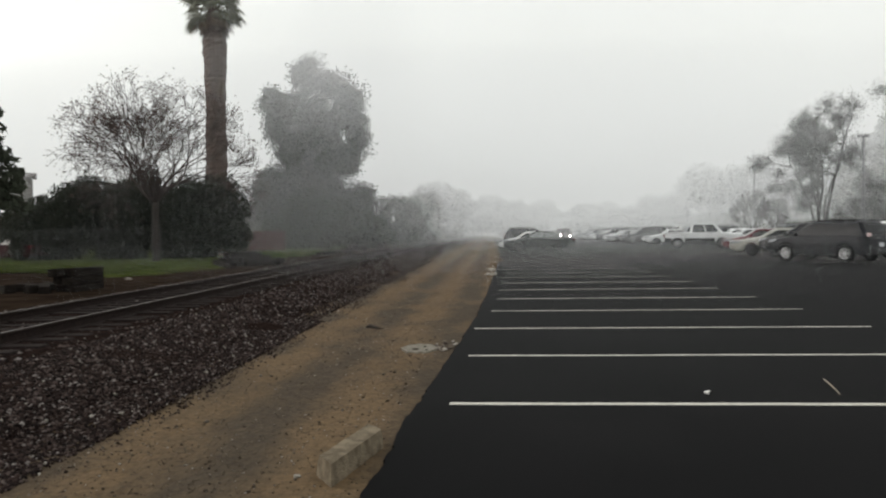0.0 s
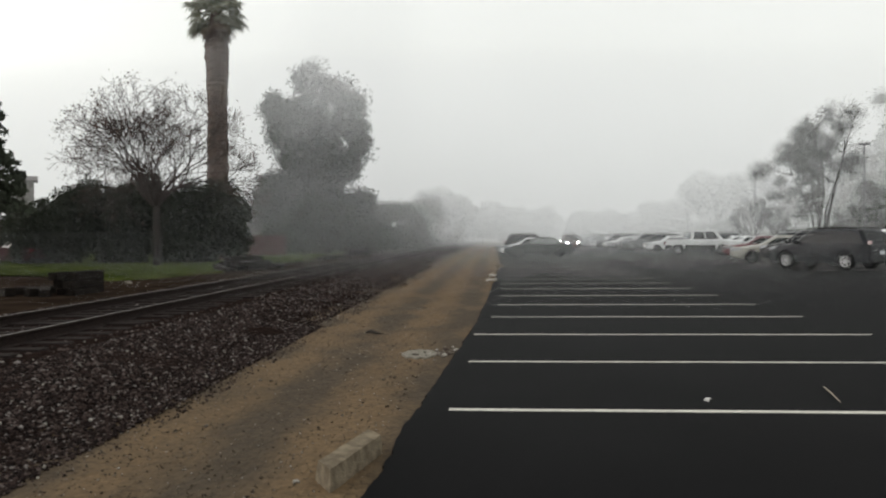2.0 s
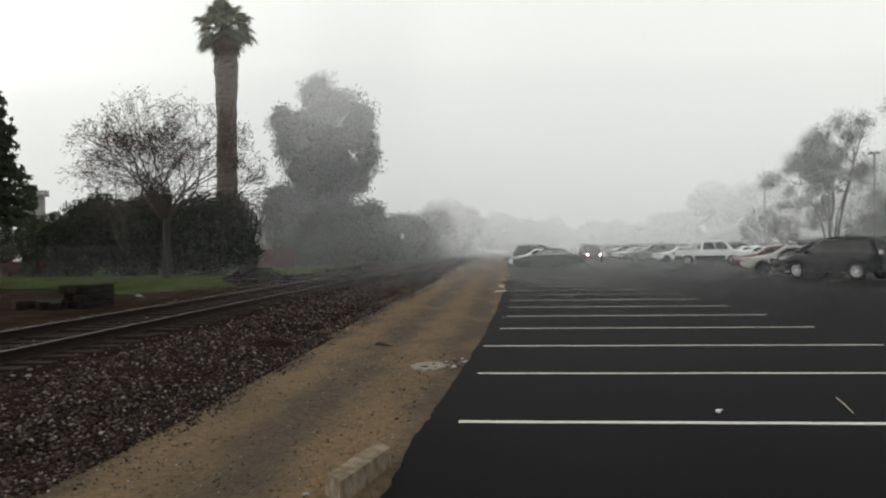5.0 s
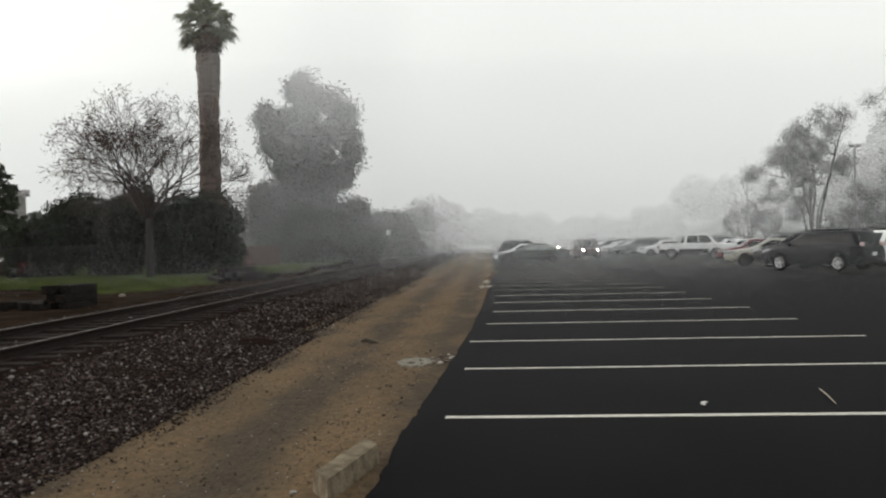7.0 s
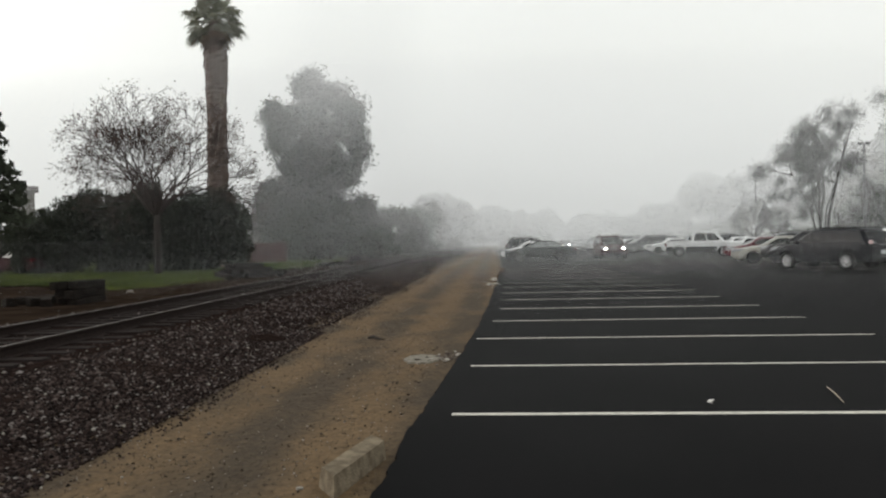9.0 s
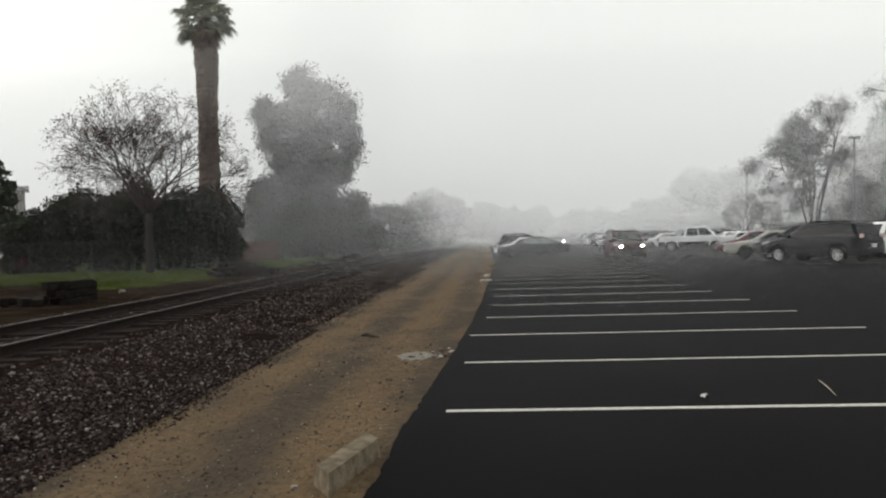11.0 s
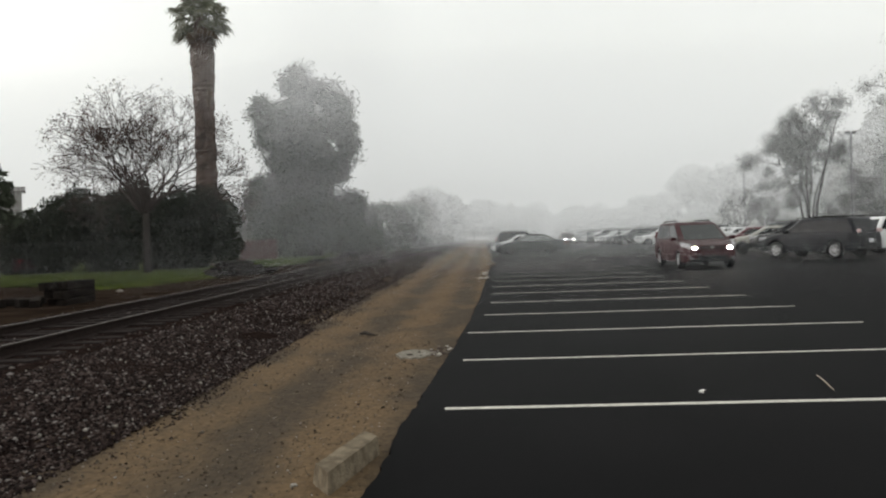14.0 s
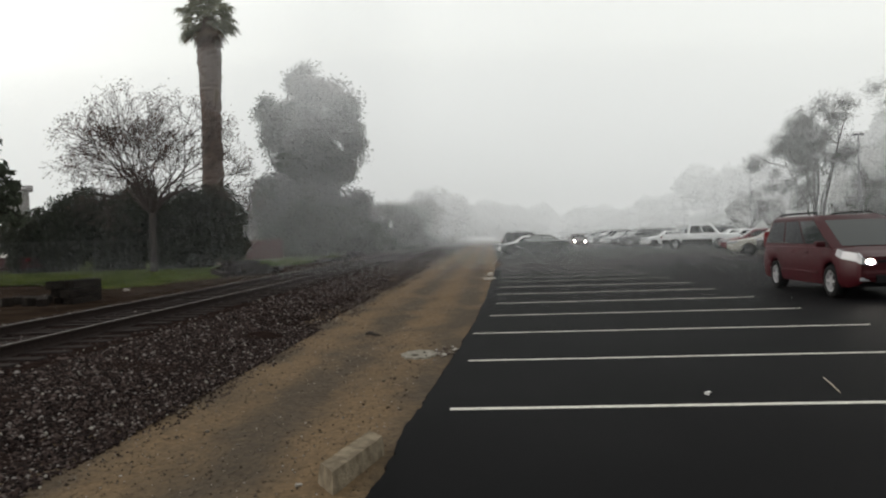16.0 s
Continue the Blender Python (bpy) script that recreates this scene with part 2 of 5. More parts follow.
def tube(verts, faces, pts, radii, sides=5):
    """Adds a tapered tube along pts to the lists."""
    base, k = len(verts), len(pts)
    for i, p in enumerate(pts):
        a = pts[max(i - 1, 0)]
        b = pts[min(i + 1, k - 1)]
        d = (Vector(b) - Vector(a)).normalized()
        u = d.orthogonal().normalized() if i == 0 else (u - d * u.dot(d)).normalized()
        v = d.cross(u)
        for s in range(sides):
            t = 2 * math.pi * s / sides
            verts.append(Vector(p) + (u * math.cos(t) + v * math.sin(t)) * radii[i])
    for i in range(k - 1):
        for s in range(sides):
            a, b = base + i * sides + s, base + i * sides + (s + 1) % sides
            faces.append((a, b, b + sides, a + sides))
    faces.append(tuple(base + s for s in range(sides))[::-1])
    faces.append(tuple(base + (k - 1) * sides + s for s in range(sides)))
# ---------------- ground ----------------
def lift(x):
    """Height of the ground across the track: lawn, ballast bed, dirt strip, lot."""
    return float(np.interp(x, [-16, -10.0, -8.9, -8.3, -4.6, -3.0, -2.0, -0.7, 0.3], [0.16, 0.12, 0.08, 0.19, 0.19, 0.0, -0.03, -0.025, -0.05]))


def edge_x(y):
    """The worn edge of the asphalt."""
    return float(np.interp(y, [-30, 0, 4.3, 5.8, 7.3, 9.5, 12.4, 18.5, 34, 48, 70, 160], [-0.87, -0.83, -0.745, -0.685, -0.61, -0.49, -0.32, -0.11, 0.25, 0.55, 0.6, 0.6])) + 0.05 * noise.noise((y * 0.9, 3, 0)) + 0.028 * noise.noise((y * 4.0, 8, 0)) + 0.02 * noise.noise((y * 11.0, 5, 0))


def sheet(name, xs, ys, z, material, label, kind="structure"):
    verts = [(x, y, z(x, y)) for y in ys for x in xs]
    k = len(xs)
    faces = [(j * k + i, j * k + i + 1, (j + 1) * k + i + 1, (j + 1) * k + i) for j in range(len(ys) - 1) for i in range(k - 1)]
    return tagged(put(name, mesh_of(name, verts, faces, material, True)), label, kind=kind)


def rough(x, y):
    return 0.012 * noise.noise((x * 2.2, y * 1.6, 0)) + 0.02 * noise.noise((x * 0.7, y * 0.35, 5))


near = list(np.arange(-4.08, 0.9, 0.12))
xs = [-900, -300, -120, -60, -30, -16, -13, -10.6, -9.6, -8.9, -8.3, -7, -5.5, -4.6, -4.2] + near + [1.5, 4, 12, 40, 120, 300, 900]
ys = [-900, -200, -60, -20, -6, 0] + list(np.arange(1.5, 30, 0.2)) + list(np.arange(30, 80, 2.0)) + [90, 110, 140, 200, 400, 1200]
sheet("ground", xs, ys, lambda x, y: lift(x) + (rough(x, y) if -4.1 < x < -0.2 and y < 80 else 0) - (0.02 if x < -4.0 else 0), "dirt", "tan packed dirt with darker gravelly patches")

# the asphalt lot, a slab with a worn left edge
ey = [-40, -10, 0] + list(np.arange(1.0, 16, 0.05)) + list(np.arange(16, 50, 0.2)) + list(np.arange(50, 160, 6.0))
v, f = [], []
for y in ey:
    e = edge_x(y)
    v += [(e - 0.03, y, -0.07), (e, y, 0.0), (60, y, 0.0)]
for j in range(len(ey) - 1):
    a, b = j * 3, (j + 1) * 3
    f += [(a, a + 1, b + 1, b), (a + 1, a + 2, b + 2, b + 1)]
lot = tagged(put("parking_lot", mesh_of("parking_lot", v, f, "asphalt")), "fresh black asphalt parking lot, damp and smooth", kind="structure")

# stall lines: 20 of them, 2.6 m apart
y0, pitch_y = 6.673, 2.6
starts = [-0.37, -0.28, -0.27, -0.02, 0.13, 0.19, 0.27, 0.32, 0.37, 0.42, 0.46, 0.5, 0.55, 0.6]
for i in range(14):
    y = y0 + i * pitch_y
    x1 = 5.53 + 0.03 * math.sin(i * 2.1)
    v, f = [], []
    cuts = np.linspace(starts[i], x1, 26)
    for j, x in enumerate(cuts):
        w = (0.041 if i < 1 else 0.034 if i < 5 else 0.031) + 0.006 * noise.noise((x * 3, i * 7.1, 0))
        c = y - 0.0071 * x + 0.012 * noise.noise((x * 0.8, i * 3.3, 2))
        v += [(x, c - w, 0.004), (x, c + w, 0.004), (x, c - w, 0.0005), (x, c + w, 0.0005)]
        if j:
            a, b = (j - 1) * 4, j * 4
            f += [(a, b, b + 1, a + 1), (a + 2, b + 2, b, a), (a + 1, b + 1, b + 3, a + 3)]
    tagged(put("stall_line", mesh_of("stall_line", v, f, "paint_line" if i < 7 else "paint_far")), "pale yellow-white painted parking stall line on asphalt" if i < 7 else "dull far parking stall line on asphalt", "stall line", "stall lines of the lot")

# lines of the stalls on the far side of the aisle
for i in range(8):
    v = [(13.2, 33.3 + i * 2.75, 0.004), (18.5, 33.3 + i * 2.75, 0.004), (18.5, 33.42 + i * 2.75, 0.004), (13.2, 33.42 + i * 2.75, 0.004)]
    tagged(put("stall_line", mesh_of("stall_line", v, [(0, 1, 2, 3)], "paint_line")), "white painted parking stall line between parked cars", "stall line", "stall lines across the aisle")

# ---------------- railway ----------------
sheet("ballast_bed", [-9.0, -8.4, -6.5, -4.7, -4.2, -3.8, -3.5, -3.2, -2.95], [-60, -10] + list(np.arange(0, 30, 0.3)) + list(np.arange(30, 60, 0.8)) + [70, 90, 140, 300],
      lambda x, y: lift(x) + (0.02 if x > -8.9 else -0.02) - (0.1 if x > -3.0 else 0.03 if x > -3.3 else 0) + 0.03 * noise.noise((x * 1.5, y, 9)) + (0.07 * noise.noise((y * 0.9, 2, 6)) if x > -3.6 and y > 2 else 0), "ballast", "dark crushed stone ballast under the track")
track = empty("railway_track", pose(0, 0, 0), "single railway track of rusty rails on dark wooden ties", "railway track")
RAIL_X, RAIL_Z = (-5.7, -7.17), 0.36
prof = [(-0.065, 0), (-0.065, 0.012), (-0.012, 0.03), (-0.009, 0.11), (-0.034, 0.12), (-0.036, 0.145), (-0.03, 0.152), (0.03, 0.152), (0.036, 0.145), (0.034, 0.12), (0.009, 0.11), (0.012, 0.03), (0.065, 0.012), (0.065, 0)]
for rx in RAIL_X:
    v, f = [], []
    for y in (-60, 0, 40, 80, 130, 250):
        v += [(rx + a, y, RAIL_Z - 0.152 + b) for a, b in prof]
    k = len(prof)
    for j in range(5):
        f += [(j * k + s, j * k + (s + 1) % k, (j + 1) * k + (s + 1) % k, (j + 1) * k + s) for s in range(k)]
    rail = put("rail", mesh_of("rail", v, f, "rail"), track)
    v, f = [], []
    for y in (-60, 0, 40, 80, 130, 250):
        v += [(rx - 0.009, y, RAIL_Z + 0.001), (rx, y, RAIL_Z + 0.003), (rx + 0.009, y, RAIL_Z + 0.001)]
    for j in range(5):
        f += [(j * 3 + s, j * 3 + s + 1, j * 3 + s + 4, j * 3 + s + 3) for s in (0, 1)]
    put("running_surface", mesh_of("running_surface", v, f, "rail_top"), rail, "polished bare steel rail head")
bm = boxed(0, 0, 0, 2.6, 0.22, 0.18, 0.015)
bm_me = bpy.data.meshes.new("tie")
bm.to_mesh(bm_me)
bm.free()
bm_me.materials.append(M["tie"])
for i in range(150):
    put("tie", bm_me, track, m=pose(-6.43 + random.uniform(-0.05, 0.05), 3 + i * 0.52, 0.142 + random.uniform(-0.012, 0.012), 0, 0, random.uniform(-1.5, 1.5)))
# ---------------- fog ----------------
def fog_screen(y, cover, full, high, top, lean=0.8):
    """A screen of hair-fine white strips across the place at y that stands in for fog: uneven steps, leaning back with
    height to catch sky light, full from full to high, gone at top.
    """
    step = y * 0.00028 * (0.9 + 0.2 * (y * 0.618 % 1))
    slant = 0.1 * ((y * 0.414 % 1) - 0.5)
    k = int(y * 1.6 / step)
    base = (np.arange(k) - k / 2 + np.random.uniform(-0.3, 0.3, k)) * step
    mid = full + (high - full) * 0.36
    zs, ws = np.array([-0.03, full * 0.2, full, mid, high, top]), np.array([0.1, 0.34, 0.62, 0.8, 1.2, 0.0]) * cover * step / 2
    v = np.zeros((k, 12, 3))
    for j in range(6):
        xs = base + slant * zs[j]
        # cover fitted to each bearing from the camera: thinner low at left, thicker aloft
        by_bearing = [0.24, 0.42, 0.58, 0.6, 0.68, 0.76, 1.0, 0.5] if j < 4 or top < 5 else [0.5, 1.0, 1.85, 1.85, 0.85, 0.85, 1.0, 0.5]
        w = ws[j] * np.interp(xs / y, [-0.6, -0.36, -0.28, -0.17, -0.1, -0.03, 0.1, 0.5], by_bearing)
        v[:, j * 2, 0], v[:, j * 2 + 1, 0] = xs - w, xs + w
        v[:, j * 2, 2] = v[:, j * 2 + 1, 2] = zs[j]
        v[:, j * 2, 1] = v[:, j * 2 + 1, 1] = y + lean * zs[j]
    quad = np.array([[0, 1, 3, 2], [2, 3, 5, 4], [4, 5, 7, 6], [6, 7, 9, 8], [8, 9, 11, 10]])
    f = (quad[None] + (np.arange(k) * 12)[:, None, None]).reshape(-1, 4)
    me = bpy.data.meshes.new("fog_screen")
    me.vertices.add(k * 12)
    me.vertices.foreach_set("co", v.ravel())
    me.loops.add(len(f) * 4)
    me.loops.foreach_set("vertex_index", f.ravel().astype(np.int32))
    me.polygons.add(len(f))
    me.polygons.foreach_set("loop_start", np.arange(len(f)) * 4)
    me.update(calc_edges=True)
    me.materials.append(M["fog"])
    return tagged(put("fog_screen", me), "screen of fine white strips standing in for morning fog over the lot", "fog", "fog banks", "stuff")


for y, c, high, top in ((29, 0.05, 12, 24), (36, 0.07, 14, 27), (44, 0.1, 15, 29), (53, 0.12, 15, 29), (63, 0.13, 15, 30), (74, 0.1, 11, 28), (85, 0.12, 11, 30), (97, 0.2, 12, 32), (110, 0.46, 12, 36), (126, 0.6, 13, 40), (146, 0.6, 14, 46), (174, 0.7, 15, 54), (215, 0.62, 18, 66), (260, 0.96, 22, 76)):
    fog_screen(y, c, 2.6 if y < 200 else 0.6, high, top)
# low thin strips added to lighten the middle ground as haze would
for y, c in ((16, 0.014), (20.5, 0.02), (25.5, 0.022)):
    fog_screen(y, c, 0.5, 0.75, 1.35)


# ---------------- plants ----------------
def grow(verts, faces, tips, p, d, length, r, depth, spread, up, sides=5, bends=4, shrink=0.72, kids=(2, 3)):
    pts, rs = [p.copy()], [r]
    q, dd = p.copy(), d.copy()
    for i in range(bends):
        dd = (dd + Vector((random.gauss(0, 1), random.gauss(0, 1), random.gauss(0, 1) + up)) * 0.13).normalized()
        q = q + dd * length / bends
        pts.append(q.copy())
        rs.append(r * (1 - 0.42 * (i + 1) / bends))
    tube(verts, faces, pts, rs, sides)
    if depth == 0:
        tips.append((q, dd))
        return
    for i in range(random.randint(*kids)):
        at = pts[-1] if i == 0 else pts[random.randint(max(1, bends // 2), bends)]
        side = Vector((random.gauss(0, 1), random.gauss(0, 1), random.gauss(0, 1) * 0.6))
        side = (side - dd * side.dot(dd)).normalized()
        nd = (dd + side * spread * random.uniform(0.6, 1.2)).normalized()
        grow(verts, faces, tips, at, nd, length * shrink * random.uniform(0.8, 1.15), max(rs[-1] * random.uniform(0.62, 0.85), 0.0105), depth - 1, spread, up, 5 if depth > 2 else 3, max(2, bends - 1), shrink, kids)


def leaves(points, size, material, name="crown", droop=0.0, tall=1.0):
    """One small bent leaf clump at each point."""
    n = len(points)
    p = np.array(points)
    a = np.random.normal(size=(n, 3))
    a[:, 2] -= droop
    a /= np.linalg.norm(a, axis=1)[:, None]
    b = np.cross(a, np.random.normal(size=(n, 3)))
    b /= np.linalg.norm(b, axis=1)[:, None] + 1e-9
    s = np.random.uniform(0.5, 1.2, (n, 1)) * size
    v = np.stack([p - a * s * tall, p + b * s * 0.55, p + a * s * tall, p - b * s * 0.55], 1).reshape(-1, 3)
    me = bpy.data.meshes.new(name)
    f = np.arange(n * 4).reshape(-1, 4)
    me.vertices.add(n * 4)
    me.vertices.foreach_set("co", v.ravel())
    me.loops.add(n * 4)
    me.loops.foreach_set("vertex_index", f.ravel().astype(np.int32))
    me.polygons.add(n)
    me.polygons.foreach_set("loop_start", np.arange(n) * 4)
    me.update(calc_edges=True)
    me.materials.append(M[material])
    return me


def lobe_points(lobes, n, hollow=0.55, ragged=0.35, soft=0.05):
    """Random points in and on overlapping lobes (x, y, z, rx, ry, rz), the outline broken by noise."""
    weight = np.array([l[3] * l[4] + l[4] * l[5] + l[3] * l[5] for l in lobes])
    pick = np.random.choice(len(lobes), n, p=weight / weight.sum())
    out = []
    for i in pick:
        x, y, z, rx, ry, rz = lobes[i]
        d = Vector(np.random.normal(size=3)).normalized()
        k = hollow + (1 - hollow) * random.random() ** 0.6
        k *= 1 + soft * abs(random.gauss(0, 1)) + ragged * noise.noise((d.x * 2.3 + i * 5.1, d.y * 2.3, d.z * 2.3)) + 0.5 * ragged * noise.noise((d.x * 6 + i, d.y * 6, d.z * 6))
        out.append((x + d.x * rx * k, y + d.y * ry * k, z + d.z * rz * k))
    return out


def clumped(lobes, k, share):
    """Each lobe broken into k small leaf clumps on and in it."""
    out = []
    for x, y, z, rx, ry, rz in lobes:
        for _ in range(k):
            d = Vector(np.random.normal(size=3)).normalized() * random.uniform(0.25, 0.9)
            q = share * random.uniform(0.65, 1.25)
            out.append((x + d.x * rx, y + d.y * ry, z + d.z * rz, rx * q, ry * q, rz * q * 0.85))
    return out


def leafy(name, x, y, z, lobes, n, size, material, label, trunk_h, trunk_r, limbs=5, category="tree", hollow=0.5, ragged=0.35, droop=0.0, tall=1.0, group=""):
    random.seed(int(abs(x * 31 + y * 17)))
    np.random.seed(int(abs(x * 13 + y * 29)))
    tree = empty(name, pose(x, y, z), label, category, group)
    v, f = [], []
    tube(v, f, [Vector((0, 0, -0.1)), Vector((0.05, 0, trunk_h * 0.5)), Vector((0, 0, trunk_h))], [trunk_r * 1.25, trunk_r, trunk_r * 0.8], 8)
    put("trunk", mesh_of("trunk", v, f, "bark", True), tree)
    for i in range(limbs):
        v, f = [], []
        l = lobes[i % len(lobes)]
        b = Vector((l[0], l[1], l[2]))
        a = Vector((0, 0, trunk_h * random.uniform(0.6, 0.98)))
        tube(v, f, [a, a.lerp(b, 0.5) + Vector((0, 0, 0.3)), b], [trunk_r * 0.55, trunk_r * 0.35, trunk_r * 0.12], 5)
        put("limb", mesh_of("limb", v, f, "bark", True), tree)
    tagged(put("crown", leaves(lobe_points(lobes, n, hollow, ragged), size, material, droop=droop, tall=tall), tree), kind="stuff")
    return tree


def bare_tree(name, x, y, z, height, label, spread=0.62, depth=6, r=0.22, trunk=1.6, material="twig", stems=5, leaf_n=0, leaf_m="dry_leaf", leaf_size=0.1, lean=0.9, up=0.25, group="", kids=(2, 3), shrink=0.76, fit=None, droop=0.0, tall=1.0):
    random.seed(int(abs(x * 37 + y * 11)))
    np.random.seed(int(abs(x * 19 + y * 7)))
    tree = empty(name, pose(x, y, z), label, "tree", group)
    v, f, tips = [], [], []
    tube(v, f, [Vector((0, 0, -0.1)), Vector((0, 0, trunk * 0.5)), Vector((0.03, 0, trunk))], [r * 1.2, r, r * 0.92], 8)
    put("trunk", mesh_of("trunk", v, f, "bark", True), tree)
    limbs, tips = [], []
    for i in range(stems):
        a = 2 * math.pi * (i + random.uniform(-0.2, 0.2)) / stems
        ln = lean * (1.0 if i % 2 else 0.5) * random.uniform(0.85, 1.15)
        d = Vector((math.cos(a) * ln, math.sin(a) * ln, 1.0)).normalized()
        v, f, mine = [], [], []
        grow(v, f, mine, Vector((0, 0, trunk * random.uniform(0.9, 1.0))), d, height * random.uniform(0.24, 0.3), r * 0.55, depth, spread, up, kids=kids, shrink=shrink)
        limbs.append((v, f))
        tips += mine
    # the crown is stretched to fit its outline in the camera's view
    sx = sz = 1.0
    if fit:
        allv = np.array([p for v, f in limbs for p in v])
        sx = fit[0] / np.percentile(np.abs(allv[:, 0]), 99)
        sz = (fit[1] - trunk) / (np.percentile(allv[:, 2], 99.7) - trunk)

    def full(p):
        q = Vector((p[0] * sx, p[1] * sx, (p[2] - trunk) * sz))
        if fit:
            # points beyond the dome of that outline are pulled in
            out = math.hypot(math.hypot(q.x, q.y) / fit[0], q.z / (fit[1] - trunk))
            if out > 0.9:
                q *= (0.9 + (out - 0.9) * 0.3) / out
        return q + Vector((0, 0, trunk))

    for v, f in limbs:
        put("limb", mesh_of("limb", [full(p) for p in v], f, material, True), tree)
    tips = [(full(p), d) for p, d in tips]
    if leaf_n:
        pts = [tuple(random.choice(tips)[0] + Vector(np.random.normal(size=3)) * (0.16 + 0.12 * droop) - Vector((0, 0, droop * 0.6 * random.random() ** 1.5))) for _ in range(leaf_n)]
        tagged(put("leaves", leaves(pts, leaf_size, leaf_m, "leaves", droop=droop, tall=tall), tree), kind="stuff")
    return tree


def fan_palm(x, y, z, height):
    palm = empty("palm_tree", pose(x, y, z), "tall fan palm with thick fibrous brown trunk and dead skirt", "palm tree")
    v, f = [], []
    hs = np.linspace(0, height, 110)
    prof = lambda t: float(np.interp(t, [0, 0.05, 0.25, 0.48, 0.62, 0.74, 0.85, 0.92, 0.96, 1.0], [0.76, 0.7, 0.65, 0.62, 0.57, 0.66, 0.72, 0.62, 0.42, 0.25]))
    k = 20
    for i, hz in enumerate(hs):
        t = hz / height
        for s in range(k):
            a = 2 * math.pi * s / k
            rr = prof(t) * (1 + 0.09 * noise.noise((math.cos(a) * 2, math.sin(a) * 2, hz * 1.6)) + 0.13 * noise.noise((math.cos(a) * 6, math.sin(a) * 6, hz * 5)) + 0.05 * noise.noise((3, 1, hz * 9)))
            v.append((rr * math.cos(a) + 0.18 * math.sin(t * 2.2), rr * math.sin(a), hz))
    for i in range(len(hs) - 1):
        f += [(i * k + s, i * k + (s + 1) % k, (i + 1) * k + (s + 1) % k, (i + 1) * k + s) for s in range(k)]
    put("trunk", mesh_of("trunk", v, f, "palm_bark"), palm)
    top = Vector((0.18 * math.sin(2.2), 0, height - 0.15))

    def frond(a, elev, length, blade, material, nm):
        v, f = [], []
        d = Vector((math.cos(a) * math.cos(elev), math.sin(a) * math.cos(elev), math.sin(elev)))
        side = Vector((-math.sin(a), math.cos(a), 0))
        nrm = d.cross(side)
        end = top + d * length
        tube(v, f, [top, top + d * length * 0.6 + Vector((0, 0, 0.05)), end], [0.04, 0.03, 0.02], 4)
        for j in range(15):
            b = radians(-100 + 200 * j / 14)
            w = (d * math.cos(b) + side * math.sin(b)).normalized()
            mid = end + w * blade * 0.55
            tip = end + w * blade * random.uniform(0.85, 1.05) + Vector((0, 0, -0.55 * blade * random.uniform(0.5, 1.1) * math.cos(elev)))
            q = w.cross(nrm).normalized() * blade * 0.07
            n0 = len(v)
            v += [end, mid + q, tip, mid - q]
            f.append((n0, n0 + 1, n0 + 2, n0 + 3))
        put(nm, mesh_of(nm, v, f, material), palm)

    for i in range(52):
        e = random.uniform(-0.75, 1.5)
        frond(random.uniform(0, 6.28), e, random.uniform(0.9, 1.4), random.uniform(0.75, 1.0), "frond", "frond")
    for i in range(26):
        frond(random.uniform(0, 6.28), radians(random.uniform(-80, -38)), random.uniform(0.9, 1.6), random.uniform(0.5, 0.75), "dead_frond", "dead_frond")
    v, f = [], []
    for j in range(7):
        zz = height * 0.71 - 0.16 * j
        v += [(0.55, -0.5, zz), (0.95 - 0.05 * j, -0.55, zz - 0.35), (0.6, -0.5, zz - 0.4)]
        f.append((3 * j, 3 * j + 1, 3 * j + 2))
    put("hanging_frond", mesh_of("hanging_frond", v, f, "dead_frond"), palm, "dead frond hanging from the trunk")
    return palm


def conifer(x, y, z, height, radius):
    tree = empty("conifer", pose(x, y, z), "dark green drooping cedar with layered boughs", "tree")
    v, f = [], []
    tube(v, f, [Vector((0, 0, -0.1)), Vector((0, 0, height * 0.5)), Vector((0, 0, height))], [0.26, 0.18, 0.03], 8)
    put("trunk", mesh_of("trunk", v, f, "bark", True), tree)
    for i in range(70):
        t = (i + 0.5) / 70
        hz = 2.7 + (height - 2.9) * t
        ln = radius * (1 - t) ** 0.75 * random.uniform(0.7, 1.1) + 0.25
        a = i * 2.4
        d = Vector((math.cos(a), math.sin(a), 0.06))
        v, f, pts = [], [], []
        p0 = Vector((0, 0, hz))
        tube(v, f, [p0, p0 + d * ln * 0.5, p0 + d * ln + Vector((0, 0, -0.12 * ln))], [0.05, 0.03, 0.01], 4)
        for j in range(int(160 * ln / radius) + 40):
            k = random.random() ** 0.7
            s = Vector((-math.sin(a), math.cos(a), 0)) * random.gauss(0, 0.16 + 0.22 * k * (1 - 0.5 * k)) * ln * 0.8
            pts.append(tuple(p0 + d * ln * k + s + Vector((0, 0, -0.12 * ln * k - abs(random.gauss(0, 0.16))))))
        bough = put("bough", mesh_of("bough", v, f, "bark"), tree)
        tagged(put("needles", leaves(pts, 0.15, "leaf_conifer", "needles", droop=0.8, tall=1.2), bough), kind="stuff")
    return tree
# ---------------- cars ----------------
def smooth_step(a, b, x):
    t = min(max((x - a) / (b - a), 0), 1)
    return t * t * (3 - 2 * t)


WHEEL = {}


